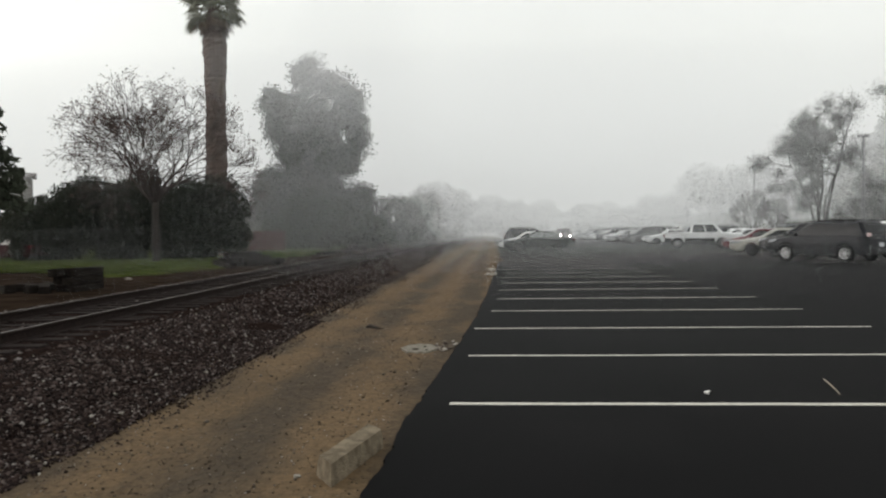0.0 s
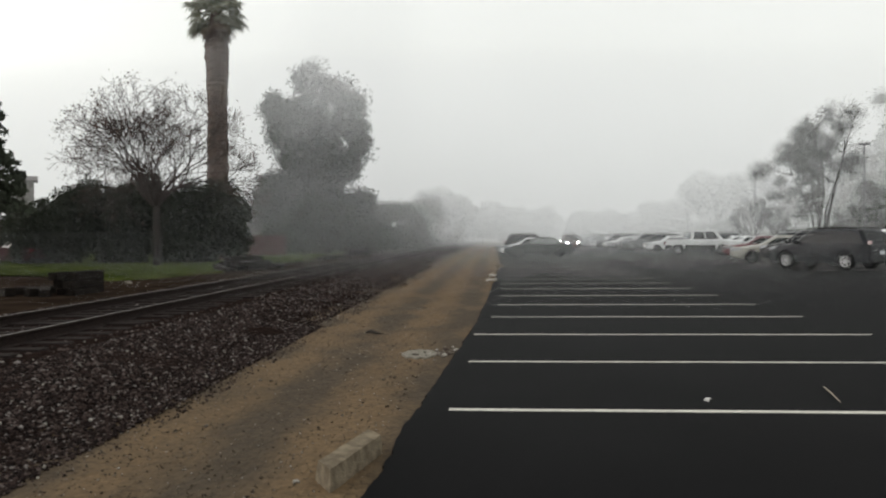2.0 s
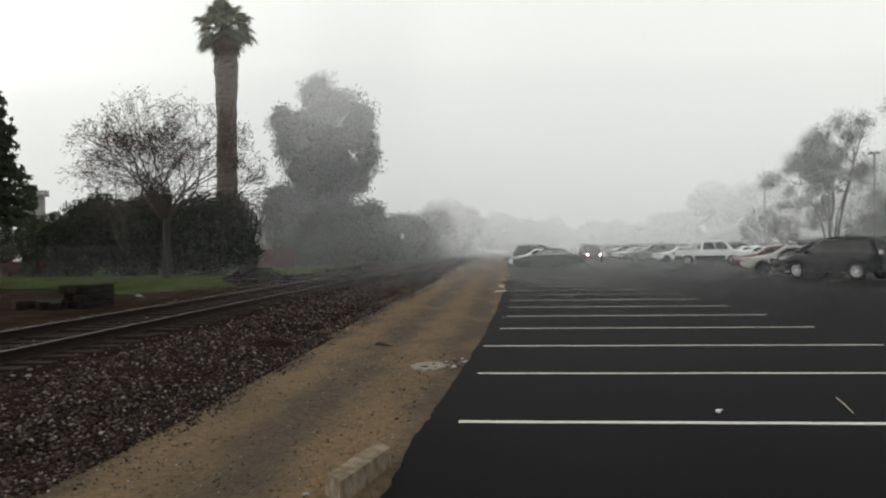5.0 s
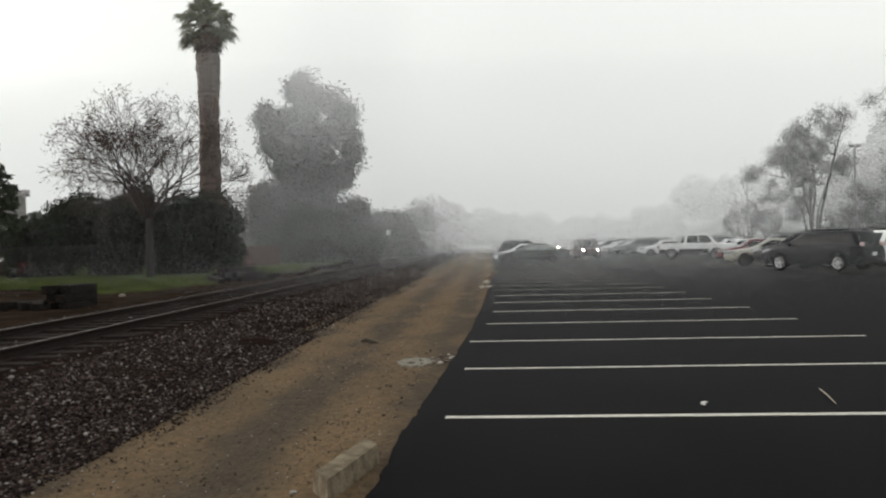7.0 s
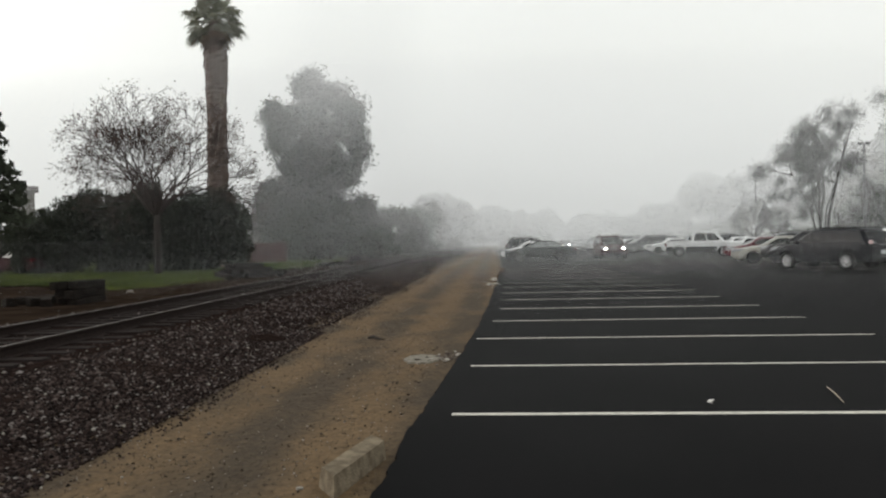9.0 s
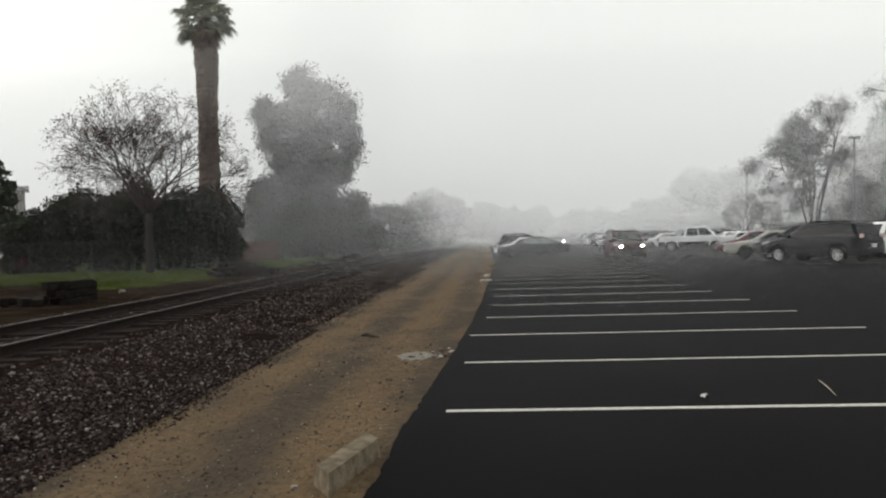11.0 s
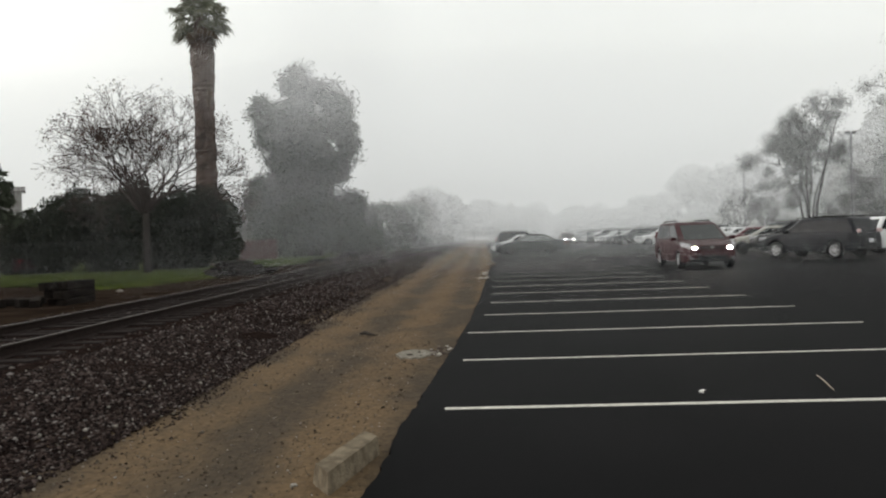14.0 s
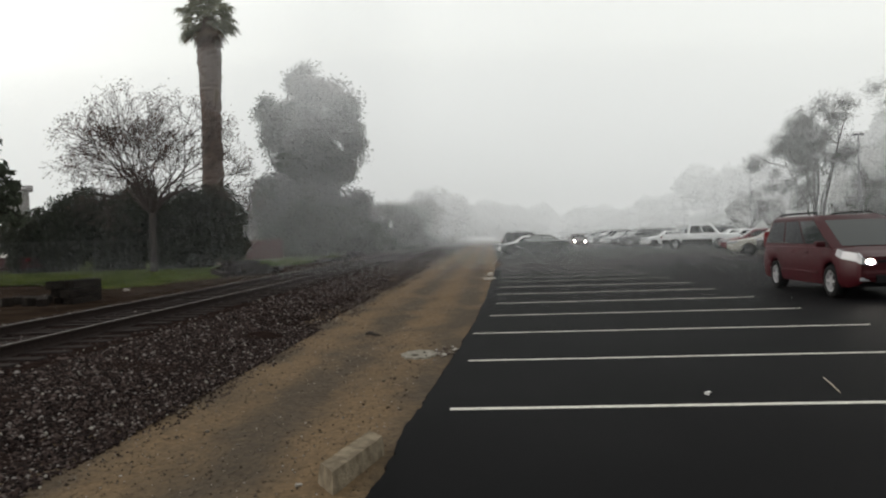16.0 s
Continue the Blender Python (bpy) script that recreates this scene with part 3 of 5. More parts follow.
def wheel_meshes(r, w):
    if (r, w) in WHEEL:
        return WHEEL[(r, w)]
    v, f = [], []
    prof = [(0.62 * r, w / 2 - 0.02), (0.66 * r, w / 2), (0.93 * r, w / 2), (r, w / 2 - 0.04), (r, -w / 2 + 0.04), (0.93 * r, -w / 2), (0.62 * r, -w / 2 + 0.02)]
    k, n = len(prof), 24
    for s in range(n):
        a = 2 * math.pi * s / n
        v += [(pr * math.cos(a), py, pr * math.sin(a)) for pr, py in prof]
    for s in range(n):
        for j in range(k - 1):
            f.append((s * k + j, s * k + j + 1, ((s + 1) % n) * k + j + 1, ((s + 1) % n) * k + j))
    tyre = mesh_of("tyre", v, f, "tyre", True)
    v, f = [], []
    # rim: lip ring, hub and five spokes, on the outer side (+y)
    for s in range(n):
        a = 2 * math.pi * s / n
        for pr, py in ((0.66 * r, w / 2 - 0.005), (0.58 * r, w / 2 - 0.01), (0.55 * r, w / 2 - 0.09)):
            v.append((pr * math.cos(a), py, pr * math.sin(a)))
    for s in range(n):
        b = (s + 1) % n
        f += [(s * 3, s * 3 + 1, b * 3 + 1, b * 3), (s * 3 + 1, s * 3 + 2, b * 3 + 2, b * 3 + 1)]
    for s in range(6):
        a = 2 * math.pi * s / 6
        n0 = len(v)
        for pr, half, py in ((0.0, 0.1, w / 2 - 0.02), (0.6 * r, 0.055, w / 2 - 0.015)):
            for sg in (-1, 1):
                v.append((pr * math.cos(a) - sg * half * r * 2 * math.sin(a) * 0.6, py, pr * math.sin(a) + sg * half * r * 2 * math.cos(a) * 0.6))
        f.append((n0, n0 + 1, n0 + 3, n0 + 2))
    rim = mesh_of("rim", v, f, "rim")
    disc = mesh_of("brake_disc", [(0.56 * r * math.cos(2 * math.pi * s / n), w / 2 - 0.085, 0.56 * r * math.sin(2 * math.pi * s / n)) for s in range(n)], [tuple(range(n))], "black")
    WHEEL[(r, w)] = tyre, rim, disc
    return WHEEL[(r, w)]


def car(s, color, label, name="parked_car", lit=False, m=None, group="", category="car"):
    """A car that heads along +x, its middle on the ground at the origin. s: its sizes."""
    L, W, H = s["L"], s["W"] / 2, s["H"]
    belt, wb, r = s["belt"], s["wb"], s.get("r", 0.32)
    off = s.get("off", 0.0)
    ax = (wb / 2 + off, -wb / 2 + off)
    root = empty(name, m or pose(0, 0, 0), label, category, group)
    topx, topz = zip(*s["top"])
    sill = s.get("sill", 0.24)
    # lower body, lofted from tail to nose, wheel openings cut by its lower edge
    xs = sorted(set([round(v, 3) for v in np.linspace(-L / 2, L / 2, 33)] + [round(a + d, 3) for a in ax for d in np.linspace(-r * 1.16, r * 1.16, 13)] + [-L / 2 + 0.04, L / 2 - 0.04, -L / 2 + 0.12, L / 2 - 0.12]))
    v, f = [], []
    ring = 0
    for x in xs:
        e = min(x + L / 2, L / 2 - x)
        nose = smooth_step(0, 0.55, e) if x > 0 else smooth_step(0, 0.4, e)
        w = W * (0.80 + 0.20 * nose)
        zt = float(np.interp(x, topx, topz))
        if x > L / 2 - 0.35:
            zt = max(zt, s.get("lamp_z", 0.68) + 0.08 + 0.2 * e)
        zb = sill + (0.12 if e < 0.3 else 0) * (1 - e / 0.3)
        for a in ax:
            d = abs(x - a)
            if d < r * 1.16:
                zb = max(zb, r + math.sqrt((r * 1.17) ** 2 - d * d) - 0.01)
        zt = max(zt, zb + 0.06)
        zs = min(max(zb + 0.04, zt - 0.38), zt - 0.02)
        half = [(w * 0.94, zb), (w * 0.985, zb + (zs - zb) * 0.3), (w, zs), (w * 0.985, zs + (zt - zs) * 0.5), (w * 0.95, zt - 0.035 * min(1, (zt - zs) / 0.1)), (w * 0.86, zt), (w * 0.45, zt + 0.03 * nose)]
        pts = half + [(-y, z) for y, z in half[::-1]]
        ring = len(pts)
        v += [(x, y, z) for y, z in pts]
    for i in range(len(xs) - 1):
        f += [(i * ring + j, i * ring + j + 1, (i + 1) * ring + j + 1, (i + 1) * ring + j) for j in range(ring - 1)]
    f += [tuple(range(ring)), tuple((len(xs) - 1) * ring + j for j in range(ring))[::-1]]
    bm = bmesh.new()
    bv = [bm.verts.new(p) for p in v]
    for q in f:
        bm.faces.new([bv[i] for i in q])
    body = part("body", bm, color, root, smooth=True)
    body.data.set_sharp_from_angle(angle=radians(38))
    # dark floor pan between the wheels
    part("floor_pan", boxed(0, 0, sill + 0.16, L * 0.93, W * 1.5, 0.3, 0.03), "black", root)
    # cabin
    cab = s["cabin"]  # base rear x, roof rear x, roof front x, base front x
    x0, x1, x2, x3 = cab
    zr, bw, rw = H, W * 0.93, W * s.get("roofw", 0.72)
    z0 = belt - 0.05
    v, f = [], []
    grid = []
    for t in np.linspace(0, 1, 7):
        z = z0 + (zr - 0.05 - z0) * t
        y = bw + (rw - bw) * t ** 1.15
        a, b = x0 + (x1 - x0) * t, x3 + (x2 - x3) * t
        ringp = [(a, y * 0.9), (a + 0.09, y), (b - 0.14, y), (b, y * 0.86), (b, -y * 0.86), (b - 0.14, -y), (a + 0.09, -y), (a, -y * 0.9)]
        grid.append(ringp)
        v += [(px, py, z) for px, py in ringp]
    k = 8
    v += [(px * 1.0 + (0.06 if px < (x1 + x2) / 2 else -0.1), py * 0.88, zr) for px, py in grid[-1]]
    for j in range(7):
        f += [(j * k + i, j * k + (i + 1) % k, (j + 1) * k + (i + 1) % k, (j + 1) * k + i) for i in range(k)]
    f.append(tuple(7 * k + i for i in range(k)))
    bm = bmesh.new()
    bv = [bm.verts.new(p) for p in v]
    for q in f:
        bm.faces.new([bv[i] for i in q])
    cabin = part("cabin", bm, color, root, smooth=True)
    cabin.data.set_sharp_from_angle(angle=radians(35))

    def skin(t, along, sg):
        """A point on the cabin's side: t up from the belt, along its length."""
        z = z0 + (zr - 0.05 - z0) * t
        y = bw + (rw - bw) * t ** 1.15
        return Vector((along, sg * (y + 0.006), z))

    # side windows
    ta, tb = s.get("win", (0.14, 0.88))
    lo = x0 + (x1 - x0) * ta, x3 + (x2 - x3) * ta
    hi = x0 + (x1 - x0) * tb, x3 + (x2 - x3) * tb
    lo, hi = (lo[0] + 0.16, lo[1] - 0.2), (hi[0] + 0.16, hi[1] - 0.2)
    splits = s.get("panes", 2)
    for sg in (1, -1):
        for i in range(splits):
            u0, u1 = i / splits, (i + 1) / splits
            gap = 0.035
            c = []
            for t, (a, b) in ((ta, lo), (tb, hi)):
                c.append((t, a + (b - a) * u0 + (gap if i else 0), a + (b - a) * u1 - (gap if i < splits - 1 else 0)))
            v = []
            for q in range(4):
                t = ta + (tb - ta) * q / 3
                aa = c[0][1] + (c[1][1] - c[0][1]) * q / 3
                bb = c[0][2] + (c[1][2] - c[0][2]) * q / 3
                v += [skin(t, aa, sg), skin(t, bb, sg)]
            put("side_window", mesh_of("side_window", v, [(q * 2, q * 2 + 1, q * 2 + 3, q * 2 + 2) for q in range(3)], "glass_dark" if s.get("privacy") and i < splits - 1 else s.get("panes_m", "glass"), True), root)
    # windscreen and rear window
    for nm, xa, xb, fac in (("windscreen", x3, x2, 1), ("rear_window", x0, x1, -1)):
        v = []
        for q in range(4):
            t = 0.1 + 0.8 * q / 3
            z = z0 + (zr - 0.05 - z0) * t
            y = (bw + (rw - bw) * t ** 1.15) * 0.82
            x = xa + (xb - xa) * t + 0.006 * fac
            v += [(x, -y, z + 0.004), (x + 0.02 * fac, 0, z + 0.004), (x, y, z + 0.004)]
        put(nm, mesh_of(nm, v, [(q * 3 + e, q * 3 + e + 1, q * 3 + e + 4, q * 3 + e + 3) for q in range(3) for e in (0, 1)], "glass_dark" if s.get("privacy") and "rear" in nm else "glass", True), root)
    # wheels
    tyre, rim, disc = wheel_meshes(r, s.get("tw", 0.21))
    for a in ax:
        for sg in (1, -1):
            wh = put("wheel", tyre, root, m=pose(a, sg * (W - 0.12), r, 0, 0, 0 if sg > 0 else 180))
            put("rim", rim, wh, "silver alloy rim")
            put("brake_disc", disc, wh)
    # lamps, bumpers, grille, mirrors, handles, plate
    hz = s.get("lamp_z", 0.68)
    for sg in (1, -1):
        # swept headlight: a clear lens wrapped round the corner of the nose
        sw = s.get("sweep", 0.28)
        lamp = bmesh.new()
        out, back = [], []
        way = [(0.0, 0.5), (0.0, 0.66), (0.0, 0.785)] + [(d, None) for d in (0.05, 0.12, 0.2 + sw * 0.5, 0.2 + sw)]
        for k6, (d, share) in enumerate(way):
            u = k6 / 6
            y = W * share if share else W * (0.80 + 0.20 * smooth_step(0, 0.55, d))
            rise = s.get("lamp_rise", 0.0)
            lo, hi = hz - 0.06 - 0.02 * math.sin(3.14 * u) + (0.09 + 0.5 * rise) * u * u, hz + 0.035 - 0.3 * rise * (1 - u) + (0.06 + 0.1 * sw + 0.6 * rise) * u
            for z in (lo, hi):
                fade = 1 - 0.035 * max(0, (z - hz) / 0.1) * u
                out.append(lamp.verts.new((L / 2 - d + (0.012 if d < 0.1 else 0.004), sg * (y * fade + (0.012 if share is None else 0)), z)))
                back.append(lamp.verts.new((L / 2 - d - 0.07, sg * (y * fade - 0.07), z)))
        for k6 in range(6):
            a = k6 * 2
            lamp.faces.new((out[a], out[a + 2], out[a + 3], out[a + 1]))
            lamp.faces.new((back[a], back[a + 1], back[a + 3], back[a + 2]))
            lamp.faces.new((out[a], back[a], back[a + 2], out[a + 2]))
            lamp.faces.new((out[a + 1], out[a + 3], back[a + 3], back[a + 1]))
        lamp.faces.new((out[0], out[1], back[1], back[0]))
        lamp.faces.new((out[12], back[12], back[13], out[13]))
        hl = part("headlight", lamp, "lamp_clear" if lit else "lamp_off", root, "clear headlight")
        if lit:
            # bulb as a wide glowing oval: its glare is put into the shape
            bulb = bmesh.new()
            bmesh.ops.create_uvsphere(bulb, u_segments=12, v_segments=8, radius=1.0, matrix=pose(L / 2 - 0.004, sg * W * 0.62, hz - 0.015) @ Matrix.Diagonal((0.028, 0.1, 0.05, 1)))
            part("bulb", bulb, "lamp_on", hl, "lit headlight bulb widened to its glare")
        if lit:
            fog_lamp = boxed(L / 2 - 0.03, sg * W * 0.72, sill + 0.17, 0.08, 0.16, 0.07, 0.02)
            part("fog_lamp", fog_lamp, "lamp_off", root)
        tail = boxed(0, 0, 0, 0.12, 0.26, s.get("tail_h", 0.2), 0.03)
        bmesh.ops.transform(tail, matrix=pose(-L / 2 + 0.07, sg * (W - 0.25), s.get("tail_z", 0.8), 0, 0, sg * 18), verts=tail.verts)
        part("tail_light", tail, s.get("tail_m", "lens_red"), root, "red tail light" if "tail_m" not in s else "clear and red tail light")
        mir = boxed(0, 0, 0, 0.14, 0.2, 0.13, 0.04)
        bmesh.ops.transform(mir, matrix=pose(x3 - 0.42, sg * (W + 0.07), belt + 0.06), verts=mir.verts)
        part("wing_mirror", mir, s.get("mirror", color), root)
        for hx in s.get("handles", (0.15, -0.75)):
            part("door_handle", boxed(hx, sg * (W + 0.004), belt - 0.12, 0.17, 0.03, 0.03, 0.01), color, root)
        part("rubbing_strip", boxed(0.0, sg * (W + 0.001), sill + 0.24, wb - 2 * r - 0.35, 0.02, 0.05, 0.008), "black" if s.get("dark_strip") else color, root)
    part("front_bumper", boxed(L / 2 - 0.1, 0, sill + 0.24, 0.24, W * 1.55, 0.22, 0.07), s.get("bumper", color), root)
    part("rear_bumper", boxed(-L / 2 + 0.1, 0, sill + 0.26, 0.22, W * 1.6, 0.22, 0.07), s.get("bumper", color), root)
    part("grille", boxed(L / 2 - 0.035, 0, hz - 0.01, 0.09, W * 0.95, s.get("grille_h", 0.11), 0.02), "black", root)
    part("air_intake", boxed(L / 2 + 0.005, 0, sill + 0.17, 0.06, W * 1.05, s.get("intake_h", 0.1), 0.02), "black", root)
    part("badge", boxed(L / 2 + 0.005, 0, hz + 0.0, 0.03, 0.13, 0.06, 0.015), "chrome", root)
    part("number_plate", boxed(-L / 2 - 0.015, 0, sill + 0.42, 0.02, 0.31, 0.15, 0.004), "plate", root)
    if s.get("rails"):
        for sg in (1, -1):
            rv, rf = [], []
            yy = sg * rw * 0.82
            tube(rv, rf, [Vector((x1 + 0.12, yy, zr - 0.03)), Vector((x1 + 0.25, yy, zr + 0.06)), Vector((x2 - 0.4, yy, zr + 0.06)), Vector((x2 - 0.25, yy, zr - 0.03))], [0.022] * 4, 6)
            put("roof_rail", mesh_of("roof_rail", rv, rf, "black"), root)
    if s.get("bed"):
        bx0, bx1 = s["bed"]
        part("bed_liner", boxed((bx0 + bx1) / 2, 0, belt + 0.012, bx1 - bx0, W * 1.66, 0.03), "black", root, "dark open cargo bed")
        for sg in (1, -1):
            part("bed_rail", boxed((bx0 + bx1) / 2, sg * W * 0.9, belt + 0.03, bx1 - bx0, 0.09, 0.07, 0.02), color, root)
        part("tailgate", boxed(bx0 + 0.02, 0, belt - 0.15, 0.05, W * 1.75, 0.42, 0.015), color, root)
    return root


SEDAN = dict(L=4.9, W=1.8, H=1.43, belt=0.93, wb=2.72, r=0.32, cabin=(-1.85, -1.0, 0.25, 1.15), top=[(-2.45, 0.78), (-2.35, 0.92), (-1.7, 0.97), (0, 0.95), (1.1, 0.93), (2.1, 0.78), (2.45, 0.6)], off=0.02)
BIG_SEDAN = dict(SEDAN, panes_m="glass_pale", L=5.1, W=1.84, wb=2.88, cabin=(-1.95, -1.0, 0.3, 1.2), top=[(-2.55, 0.8), (-2.45, 0.94), (-1.7, 0.98), (0, 0.95), (1.15, 0.93), (2.2, 0.76), (2.55, 0.58)])
COMPACT = dict(SEDAN, L=4.4, W=1.72, H=1.4, wb=2.6, cabin=(-1.7, -0.95, 0.25, 1.05), top=[(-2.2, 0.8), (-2.1, 0.92), (-1.5, 0.95), (0, 0.93), (1.0, 0.91), (1.9, 0.76), (2.2, 0.6)])
SUV = dict(panes_m="glass_dark", L=4.75, W=1.88, H=1.68, belt=1.08, wb=2.76, r=0.36, cabin=(-2.28, -1.95, 0.35, 1.25), top=[(-2.37, 0.9), (-2.3, 1.1), (0, 1.1), (1.15, 1.08), (2.15, 0.95), (2.37, 0.7)], panes=3, rails=True, privacy=True, lamp_z=0.84, tail_z=1.12, tail_h=0.15, tail_m="lens_tail", sill=0.3, roofw=0.78)
MINIVAN = dict(L=5.08, W=1.96, H=1.69, belt=1.02, wb=3.03, r=0.335, cabin=(-2.45, -2.15, 0.45, 1.78), top=[(-2.54, 0.85), (-2.46, 1.02), (0, 1.04), (1.3, 1.03), (1.8, 0.98), (2.3, 0.84), (2.48, 0.74), (2.54, 0.6)], panes=3, rails=True, lamp_z=0.76, tail_z=1.15, tail_h=0.4, roofw=0.76, off=0.08, handles=(0.45, -0.35), sweep=0.5, win=(0.16, 0.9), grille_h=0.06, intake_h=0.17, lamp_rise=0.14, privacy=True)
PICKUP = dict(L=5.75, W=1.9, H=1.88, belt=1.14, wb=3.15, r=0.39, cabin=(-1.0, -0.85, 0.75, 1.4), top=[(-2.87, 1.1), (-0.8, 1.14), (1.3, 1.14), (2.65, 1.06), (2.87, 0.9)], bed=(-2.83, -1.02), lamp_z=0.86, tail_z=0.92, sill=0.44, panes=2, bumper="chrome", off=-0.3, handles=(0.05,), sweep=0.1)


def at(x, y, heading):
    """Pose of a car on the lot; heading: degrees from +x."""
    return pose(x, y, 0.002, 0, 0, heading)
# ---------------- parked vehicles ----------------
ROW = "cars parked across the aisle"
car(BIG_SEDAN, "green", "dark green four-door sedan parked at the dirt edge", "sedan", m=at(3.45, 57.9, 180), group="cars by the track")
car(COMPACT, "white", "pale silver-white compact sedan parked beside the dark sedan", "sedan", m=at(2.85, 61.2, 180), group="cars by the track")
car(SUV, "black_car", "black sport utility vehicle parked behind two sedans", "suv", m=at(3.45, 68.0, 0), group="cars by the track", category="SUV")
suv = car(SUV, "charcoal", "dark charcoal sport utility vehicle with roof rails", "suv", m=at(14.35, 34.7, 123), group=ROW, category="SUV")
car(SUV, "white", "white sport utility vehicle behind the charcoal one", "suv", m=at(19.6, 36.6, 0), group=ROW, category="SUV")
car(SUV, "black_car", "black sport utility vehicle in the parked row", "suv", m=at(15.6, 39.4, 132), group=ROW, category="SUV")
car(SEDAN, "tan", "tan metallic sedan in the parked row", "sedan", m=at(15.15, 42.6, 165), group=ROW)
car(COMPACT, "red", "red compact car in the parked row", "sedan", m=at(16.5, 49.6, 170), group=ROW)
car(SEDAN, "silver", "silver sedan in the parked row", "sedan", m=at(18.2, 53.0, 180), group=ROW)
pickup = car(PICKUP, "white", "white extended-cab pickup truck with open bed", "pickup", m=at(15.9, 60.2, -14), group=ROW, category="pickup truck")
# dark bands along the pickup's lower sides
for sg in (1, -1):
    for cx, ln in ((-0.3, 2.15), (-2.55, 0.5), (2.1, 0.6)):
        part("lower_band", boxed(cx, sg * 0.955, 0.6, ln, 0.03, 0.3, 0.012), "black", pickup, "dark grey band low on the body side")
white_sedan = car(SEDAN, "white", "white sedan in the parked row, hazed by fog", "sedan", m=at(16.9, 76.0, 180), group=ROW)
kinds = {}
for key, spec, colour, label, nm in (
    ("a", COMPACT, "silver", "silver compact sedan, dim in the fog", "sedan"), ("b", SUV, "grey", "grey sport utility vehicle, dim in the fog", "suv"),
    ("c", SEDAN, "white", "white sedan, dim in the fog", "sedan"), ("d", SEDAN, "grey", "grey sedan, dim in the fog", "sedan"),
    ("e", SEDAN, "blue", "dark blue sedan, dim in the fog", "sedan"), ("f", COMPACT, "white", "white compact car, dim in the fog", "sedan"),
    ("g", MINIVAN, "silver", "silver minivan, dim in the fog", "minivan")):
    kinds[key] = (spec, colour, label, nm)
made = {}


def far_car(key, m):
    if key in made:
        return copy_thing(made[key], m)
    spec, colour, label, nm = kinds[key]
    made[key] = car(spec, colour, label, nm, m=m, group=ROW, category={"suv": "SUV", "minivan": "minivan"}.get(nm, "car"))
    return made[key]


rnd = random.Random(7)
order = "bdeacfbacdagfcabcafdcb"
for i, key in enumerate(order):
    y = 80.5 + i * 2.8
    far_car(key, at(15.6 + rnd.uniform(-0.5, 0.5), y, 180))
for i, key in enumerate("gcdbeafcbdgacebdfacgbe"):
    far_car(key, at(20.9 + rnd.uniform(-0.4, 0.4), 41 + i * 3.7, 0))
for i, key in enumerate("cfagdbcaefcadgb"):
    far_car(key, at(33.5 + rnd.uniform(-0.4, 0.4), 52 + i * 5.0, 180))
for i, key in enumerate("fcga"):
    far_car(key, at(5.2 + i * 0.1, 118 + i * 3.0, 180))

# ---------------- the vehicles that drive ----------------
van = car(MINIVAN, "maroon", "maroon minivan with lit headlights driving down the aisle", "minivan", lit=True, m=at(9.8, 107, -90), category="minivan")
follower = car(COMPACT, "maroon", "dark red compact car with lit headlights, far off in fog", "sedan", lit=True, m=at(13, 170, -90))

# ---------------- trees ----------------
bare_tree("bare_tree", -16.5, 38, 0.14, 7.5, "wide bare deciduous tree with few dry leaves", depth=6, r=0.17, trunk=3.1, stems=15, leaf_n=3600, leaf_size=0.065, spread=0.58, lean=1.0, up=0.16, kids=(2, 3), shrink=0.79, fit=(5.6, 9.7))
bare_tree("bare_tree", -20.0, 46.5, 0.14, 6.2, "low bare tree behind the hedge", depth=5, r=0.12, trunk=1.4, stems=9, leaf_n=500, leaf_size=0.06, spread=0.6, lean=1.2, fit=(3.8, 6.9))
bare_tree("bare_tree", -17.5, 52, 0.14, 5.6, "small bare tree behind the palm", depth=5, r=0.12, trunk=1.0, stems=5, leaf_n=300)
fan_palm(-16.75, 47.2, 0.1, 15.15)
for bx, bh, n in ((-30.5, 3.8, 8000), (-27.6, 3.9, 9000), (-24.2, 4.5, 11000), (-21.6, 5.7, 15000), (-18.6, 5.3, 15000), (-15.8, 4.9, 13000)):
    lobes = []
    for i in range(18):
        u = random.uniform(-1, 1)
        q = random.uniform(0.75, 1.1)
        lobes.append((1.8 * u, random.uniform(-0.7, 1.0), 0.55 + (bh - 1.65) * (i / 17) * (1 - 0.42 * u * u), 1.1 * q, 1.0 * q, 1.1 * q))
    leafy("bush", bx, 42.6 if bx > -25 else 47.5, 0.12, lobes, n * 2, 0.11, "leaf_dark", "broad dense dark green hedge bush", 1.2, 0.12, 4, "bush", hollow=0.3, group="hedge bushes")
